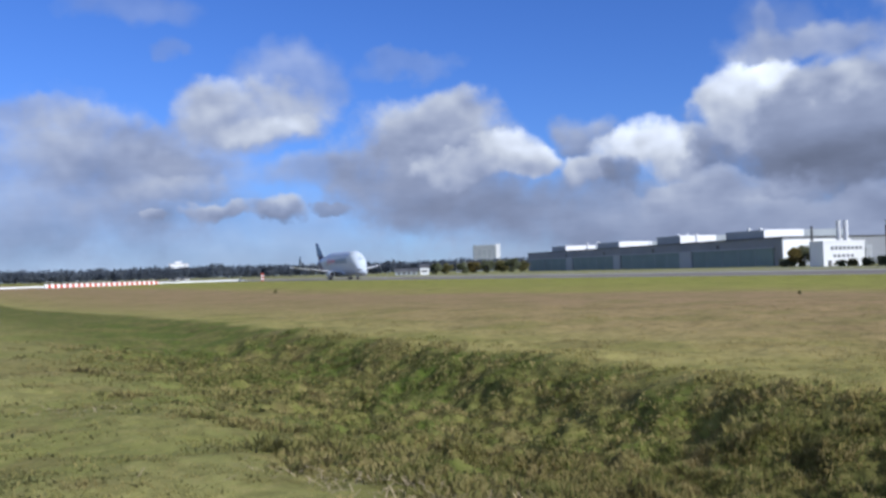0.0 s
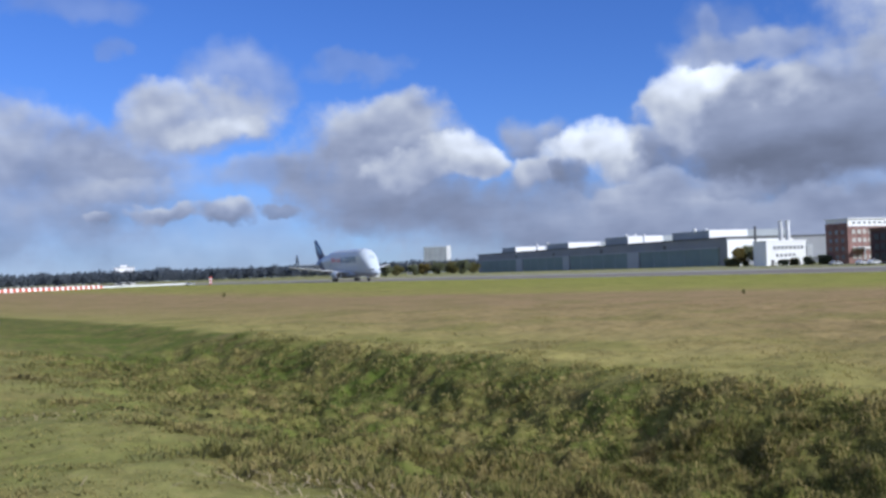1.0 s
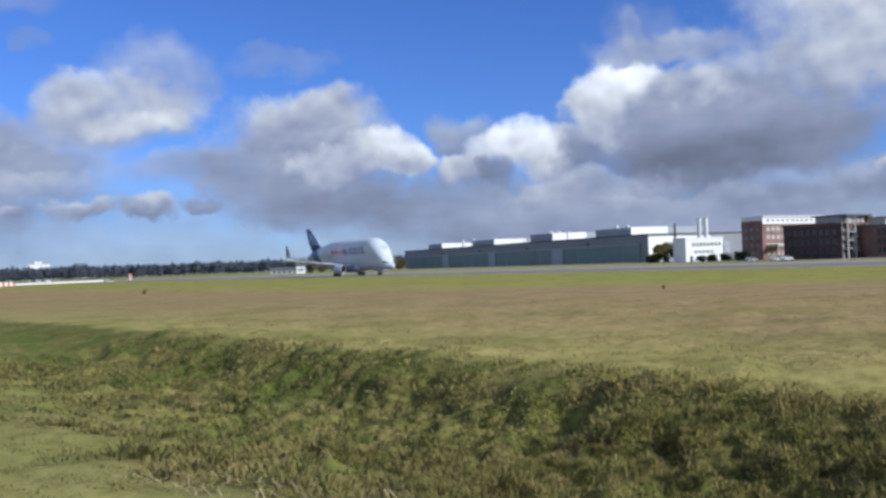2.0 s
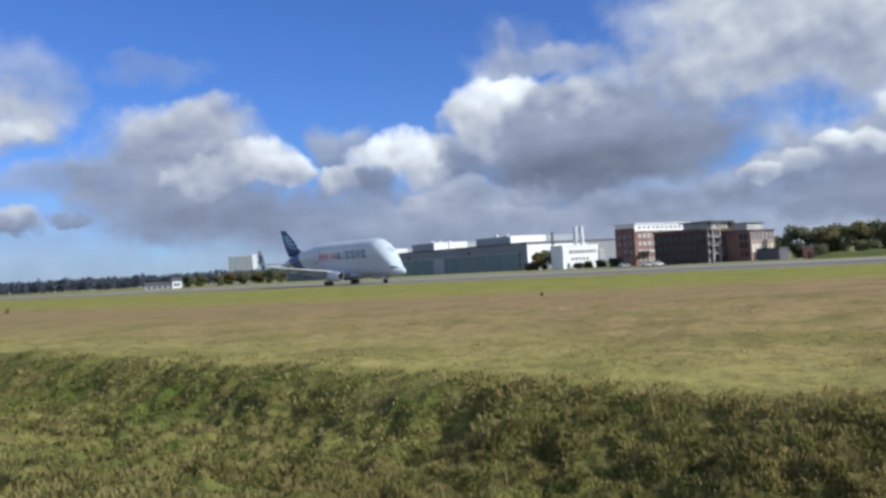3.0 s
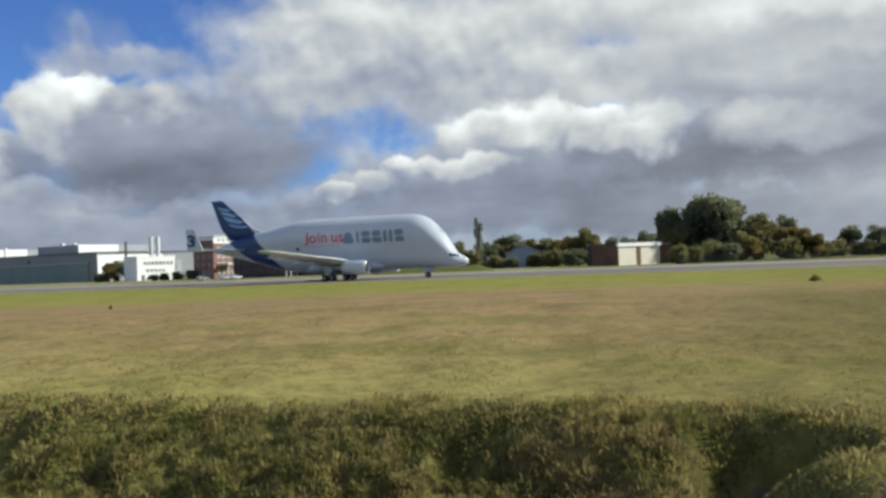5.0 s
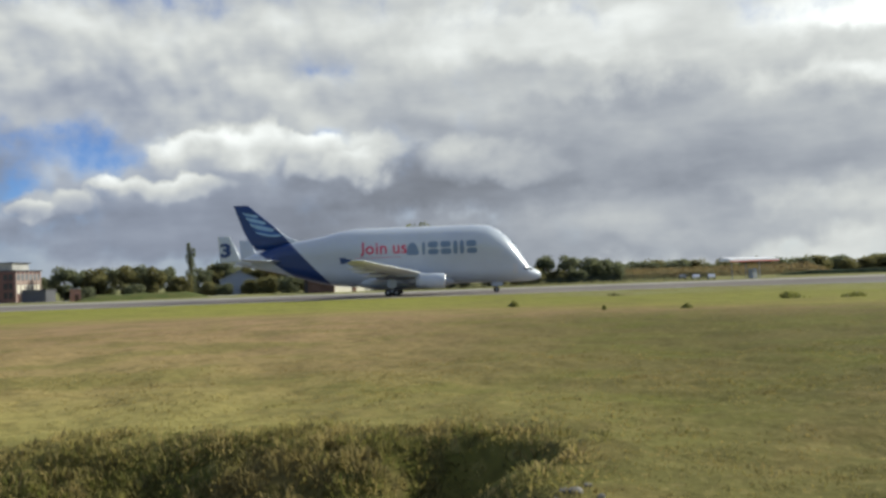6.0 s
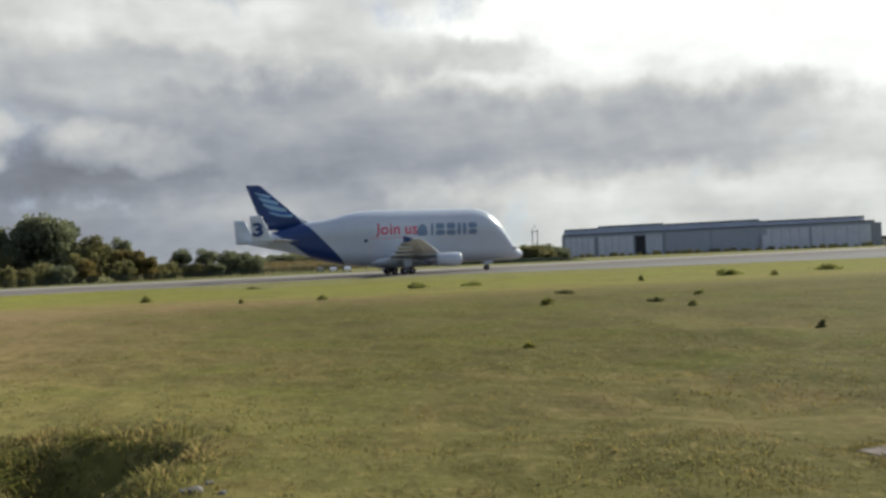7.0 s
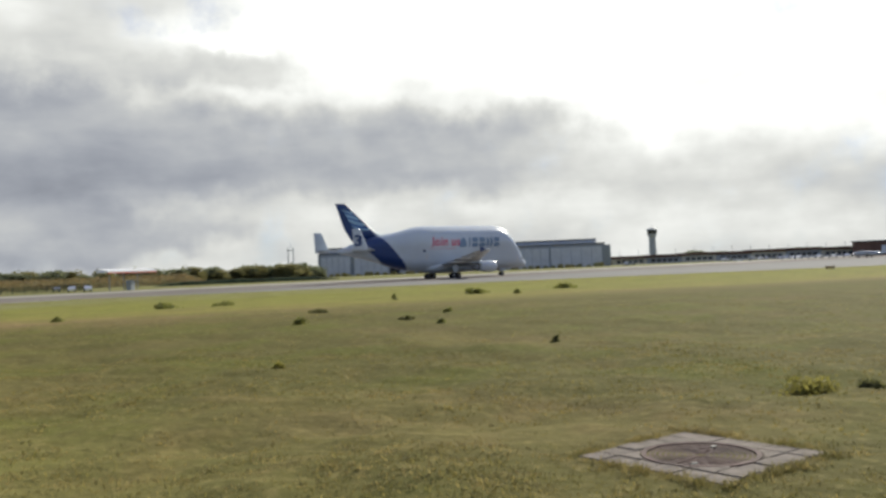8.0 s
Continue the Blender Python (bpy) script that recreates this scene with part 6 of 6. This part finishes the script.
def sward(name, label, where, r0, r1, clumps, blades, spread, height, width, az0=-34.0, az1=126.0, seed=1, spots=None):
    """Tussocks of bent blades over a sector of the field, thinned and raised by slow noise; where: in the ditch, or on the mown field."""
    rng = np.random.default_rng(seed)
    ditch = where == "ditch"
    if spots is not None:
        cx, cy = spots
    else:
        r = np.sqrt(rng.uniform(r0 * r0, r1 * r1, clumps))
        a = np.radians(rng.uniform(az0, az1, clumps))
        cx, cy = np.sin(a) * r, np.cos(a) * r
        thin = np.clip((r1 * 1.02 - r) / (r1 * 0.3), 0, 1) if r1 > 8 else 1.0
        slow = np.array([noise.noise((x * 0.45, y * 0.45, 9)) for x, y in zip(cx, cy)])
        keep = rng.uniform(0, 1, clumps) < (np.clip((r1 - r) / (9.0 if r1 > 12 else 0.1), 0, 0.95) if ditch else (0.78 + 0.35 * slow) * thin)
        keep &= in_ditch(cx + rng.normal(0, 0.3, clumps), cy + rng.normal(0, 0.2, clumps)) == ditch
        keep &= ~((np.abs((cx - SLAB[0]) * HD.x + (cy - SLAB[1]) * HD.y) < 0.68) & (np.abs((cx - SLAB[0]) * LF.x + (cy - SLAB[1]) * LF.y) < 0.68))
        keep &= np.hypot(cx - PIT[0], cy - PIT[1]) > 0.45
        keep &= (cx * LF.x + cy * LF.y) < 143
        cx, cy = cx[keep], cy[keep]
    tall = np.array([noise.noise((x * 0.45, y * 0.45, 9)) + 0.6 * noise.noise((x * 1.3, y * 1.3, 5)) for x, y in zip(cx, cy)])
    m = len(cx)
    hs = height * np.clip(0.85 + 0.5 * tall + rng.normal(0, 0.28, m), 0.35, 2.2)
    wide = spread * rng.uniform(0.6, 1.35, m)
    n = m * blades
    bx, by = np.repeat(cx, blades), np.repeat(cy, blades)
    out = rng.uniform(0, 2 * np.pi, n)
    u = np.sqrt(rng.uniform(0, 1, n))
    # the outer blades of a tussock are shorter and lie flatter
    hh = np.repeat(hs, blades) * rng.uniform(0.55, 1.15, n) * (1.1 - 0.45 * u)
    rad = np.repeat(wide, blades) * u
    x0, y0 = bx + np.cos(out) * rad, by + np.sin(out) * rad
    z0 = np.array([ground_z(x, y) for x, y in zip(x0, y0)]) - 0.01 + (0.45 if ditch else 0.15) * np.repeat(hs, blades) * (1 - u * u)
    lean = 0.35 + 0.85 * u * rng.uniform(0.5, 1.1, n)
    turn = out + rng.normal(0, 0.6, n)
    lx, ly = np.cos(turn) * lean * hh, np.sin(turn) * lean * hh
    side = turn + np.pi / 2 + rng.normal(0, 0.6, n)
    w = width * rng.uniform(0.6, 1.3, n)
    wx, wy = np.cos(side) * w, np.sin(side) * w
    v = np.empty((n, 5, 3))
    v[:, 0] = np.stack((x0 - wx, y0 - wy, z0), 1)
    v[:, 1] = np.stack((x0 + wx, y0 + wy, z0), 1)
    v[:, 2] = np.stack((x0 + wx * 0.8 + lx * 0.4, y0 + wy * 0.8 + ly * 0.4, z0 + hh * 0.62), 1)
    v[:, 3] = np.stack((x0 - wx * 0.8 + lx * 0.4, y0 - wy * 0.8 + ly * 0.4, z0 + hh * 0.62), 1)
    v[:, 4] = np.stack((x0 + lx, y0 + ly, z0 + hh * (1 - 0.25 * lean)), 1)
    base = np.arange(n) * 5
    tri = np.stack((base, base + 1, base + 2, base, base + 2, base + 3, base + 3, base + 2, base + 4), 1).reshape(-1, 3)
    me = bpy.data.meshes.new(name)
    me.vertices.add(n * 5)
    me.vertices.foreach_set("co", v.ravel())
    me.loops.add(tri.size)
    me.loops.foreach_set("vertex_index", tri.ravel())
    me.polygons.add(len(tri))
    me.polygons.foreach_set("loop_start", np.arange(len(tri)) * 3)
    me.polygons.foreach_set("loop_total", np.full(len(tri), 3))
    me.materials.append(BLADES)
    kin = me.attributes.new("tussock", "FLOAT", "POINT")
    kin.data.foreach_set("value", np.repeat(np.repeat(rng.uniform(0.15, 1.05, m) if ditch else rng.uniform(0.32, 0.85, m), blades), 5).astype(np.float32))
    me.update(calc_edges=True)
    return tagged(new(name, me), label, "grass", kind="stuff")


sward("grass", "rough green and straw-coloured tussocks on the ditch banks", "ditch", 3.0, 10.5, 5600, 42, 0.19, 0.085, 0.0070, -34, 72, seed=1)
sward("grass", "rough green and straw-coloured tussocks on the ditch banks", "ditch", 10.5, 26.0, 10000, 26, 0.26, 0.075, 0.012, -34, 50, seed=5)
sward("grass", "short mown grass with dry stalks", "field", 2.8, 8.5, 7600, 24, 0.17, 0.036, 0.0060, seed=2)
sward("grass", "short mown grass with dry stalks", "field", 8.5, 20.0, 11000, 13, 0.28, 0.034, 0.012, seed=6)
sward("grass", "mown yellowish field grass", "field", 20.0, 44.0, 7000, 8, 0.6, 0.028, 0.024, seed=3)


def manhole_fringe():
    """Grass that has grown over the edges of the paved square."""
    rng = np.random.default_rng(9)
    u, v = rng.uniform(-0.70, 0.70, 330), 0.665 + np.abs(rng.normal(0, 0.06, 330))
    side = rng.integers(0, 4, 330)
    lx, ly = np.where(side < 2, u, np.where(side == 2, v, -v)), np.where(side < 2, np.where(side == 0, v, -v), u)
    patchy = np.sin(u * 9 + side * 2.0) + rng.normal(0, 0.5, 330) > -0.3
    lx, ly = lx[patchy], ly[patchy]
    return SLAB[0] + HD.x * lx + LF.x * ly, SLAB[1] + HD.y * lx + LF.y * ly


sward("grass", "ragged grass grown over the edge of the paving", "field", 0, 8, 0, 26, 0.07, 0.065, 0.0035, seed=8, spots=manhole_fringe())


def build_straw():
    """Loose dry stalks left lying by the mower."""
    rng = np.random.default_rng(31)
    bm = bmesh.new()
    for cx, cy, sx, sy, n in ((-0.9, 6.6, 0.55, 0.25, 90), (0.15, 6.1, 0.5, 0.2, 90), (0.9, 6.3, 0.5, 0.25, 60), (-4.4, 10.2, 0.4, 0.3, 40)):
        for k in range(n):
            x, y = cx + rng.normal(0, sx), cy + rng.normal(0, sy)
            a, ln = rng.uniform(0, math.pi), rng.uniform(0.05, 0.16)
            dx, dy = math.cos(a) * ln, math.sin(a) * ln
            wx, wy = -math.sin(a) * 0.004, math.cos(a) * 0.004
            z0, z1 = ground_z(x, y) + rng.uniform(0.03, 0.07), ground_z(x + dx, y + dy) + rng.uniform(0.03, 0.10)
            bm.faces.new([bm.verts.new(v) for v in ((x - wx, y - wy, z0), (x + wx, y + wy, z0), (x + dx + wx, y + dy + wy, z1), (x + dx - wx, y + dy - wy, z1))])
    ob = part("straw", bm, material("dry_straw", (0.46, 0.36, 0.20), 0.8, var=0.2, scale=4, fine=20))
    tagged(ob, "loose pale straw lying on the mown grass", "straw", kind="stuff")


build_straw()


# ---------------------------------------------------------------- weeds, stones and the pit
WEED = leaf_material("dark_weed_leaves", (0.13, 0.135, 0.05), (0.22, 0.21, 0.08))
TUFT = leaf_material("green_tuft_leaves", (0.20, 0.215, 0.05), (0.30, 0.295, 0.085))
YELLOW = leaf_material("yellow_grass", (0.27, 0.25, 0.055), (0.38, 0.335, 0.09))
STONE = material("pale_rubble", (0.27, 0.25, 0.21), 0.9, var=0.2, scale=6, fine=30, bump=0.5)
PITSHADE = material("pit_shade", (0.075, 0.07, 0.04), 0.95, var=0.3, scale=5, fine=30, bump=0.6)


def weed(x, y, r, h, mat, label, n, seed, leaf=0.03):
    rng = np.random.default_rng(seed)
    # a few shoots of uneven height, leaves strewn round each
    k = max(3, n // 28)
    at, tip = rng.normal(0, 0.2 * r, (k, 2)), h * rng.uniform(0.35, 1.15, k)
    who = rng.integers(0, k, n)
    up = rng.uniform(0, 1, n)
    p = np.empty((n, 3))
    p[:, :2] = at[who] + rng.normal(0, 0.30 * r, (n, 2)) * (1.15 - 0.8 * up)[:, None]
    p[:, 2] = tip[who] * up
    ob = new("weed", leaf_mesh("weed", p, leaf, mat, rng))
    ob.location = (x, y, ground_z(x, y) - 0.01)
    return tagged(ob, label, "plant", "weeds in the field")


KINDS = {"W": (WEED, "dark leafy weed in the mown grass"), "T": (TUFT, "soft green tuft in the mown grass"), "Y": (YELLOW, "small yellowish tuft in the mown grass")}
for n, (kind, x, y, r, h) in enumerate((
    ('T', 32.1, -3.7, 0.26, 0.2),
    ('T', 24.5, -2.7, 0.15, 0.14),
    ('W', 27.6, -2.0, 0.26, 0.1),
    ('T', 68.2, -9.8, 1.3, 0.35),
    ('T', 61.0, -11.6, 0.35, 0.35),
    ('T', 82.0, -20.1, 1.33, 0.48),
    ('T', 56.9, -3.0, 0.29, 0.36),
    ('W', 36.7, 1.0, 0.63, 0.09),
    ('Y', 14.2, 0.8, 0.13, 0.09),
    ('T', 51.0, 26.6, 0.61, 0.32),
    ('T', 39.1, 15.7, 0.13, 0.21),
    ('T', 40.6, 12.3, 0.35, 0.19),
    ('W', 100.8, 39.7, 1.02, 0.27),
    ('T', 26.2, 1.2, 0.25, 0.26),
    ('T', 62.4, 8.2, 0.99, 0.24),
    ('T', 61.4, 12.0, 1.18, 0.35),
    ('W', -31.5, 143.2, 0.46, 0.64),
    ('W', 18.3, 51.1, 0.12, 0.2),
    ('W', 16.9, -4.1, 0.11, 0.14),
)):
    weed(x, y, max(r, 0.05), max(h, 0.04), *KINDS[kind], 190, n + 1, 0.022 + 0.11 * r)
weed(9.75, -5.3, 0.46, 0.17, YELLOW, "bright yellow-green grass patch beside the manhole", 1700, 5, 0.022)
weed(9.6, -5.95, 0.2, 0.08, WEED, "low dark weed beside a yellow patch", 400, 6, 0.025)


def stone(x, y, r, seed):
    bm = bmesh.new()
    bmesh.ops.create_icosphere(bm, subdivisions=2, radius=r)
    for v in bm.verts:
        v.co *= 1 + 0.35 * noise.noise(v.co * (2.2 / r) + Vector((seed, 0, 0)))
        v.co.z *= 0.6
    ob = part("stone", bm, STONE)
    ob.matrix_basis = pose(x, y, ground_z(x, y) + r * 0.25, 0, 0, seed * 40)
    return tagged(ob, "pale rubble stone at the ditch end", "stone", "stones at the ditch end")


for k, (x, y, r) in enumerate(((5.93, 2.52, 0.07), (5.93, 2.43, 0.1), (6.2, 2.46, 0.06), (5.91, 2.24, 0.06), (5.72, 2.47, 0.05), (6.93, 3.36, 0.035))):
    stone(x, y, r * 0.5, k + 1)
# a dark sheet on the hollow's floor paints in its shade
bm = bmesh.new()
rows = []
for r in (0.02, 0.1, 0.18, 0.26):
    ring = []
    for a in range(20):
        u = r * (1 + 0.5 * noise.noise((math.cos(a * math.pi / 10), math.sin(a * math.pi / 10), 4)))
        x, y = PIT[0] + u * math.cos(a * math.pi / 10), PIT[1] + u * math.sin(a * math.pi / 10)
        ring.append(bm.verts.new((x, y, ground_z(x, y) + 0.015)))
    rows.append(ring)
for a, b in zip(rows, rows[1:]):
    for i in range(20):
        bm.faces.new((a[i - 1], b[i - 1], b[i], a[i]))
bmesh.ops.recalc_face_normals(bm, faces=bm.faces)
tagged(part("pit_shade_patch", bm, PITSHADE, smooth=True), "dark patch painted as the shade in a hollow at the ditch end", "soil", kind="structure")


def motions():
    """The jet's take-off roll: seconds and the nose's metres along the runway."""
    rows = [(0.0, -345.6), (0.5, -318.5), (1.0, -291.1), (1.5, -262.8), (3.0, -174.2), (3.5, -143.4), (4.0, -112.3), (5.5, -15.5), (6.0, 17.3), (6.5, 50.9), (7.0, 85.0), (7.5, 119.3), (8.0, 153.5)]
    drift = {7.5: 1.012, 8.0: 1.028}
    walk(plane, [(t, pose(*((LF * RUN_D + HD * (s - 28)) * drift.get(t, 1.0) + HD * 28 + Vector((0, 0, RUN_Z + 0.012))), 0, 0, RUN_PSI + 90)) for t, s in rows])


motions()
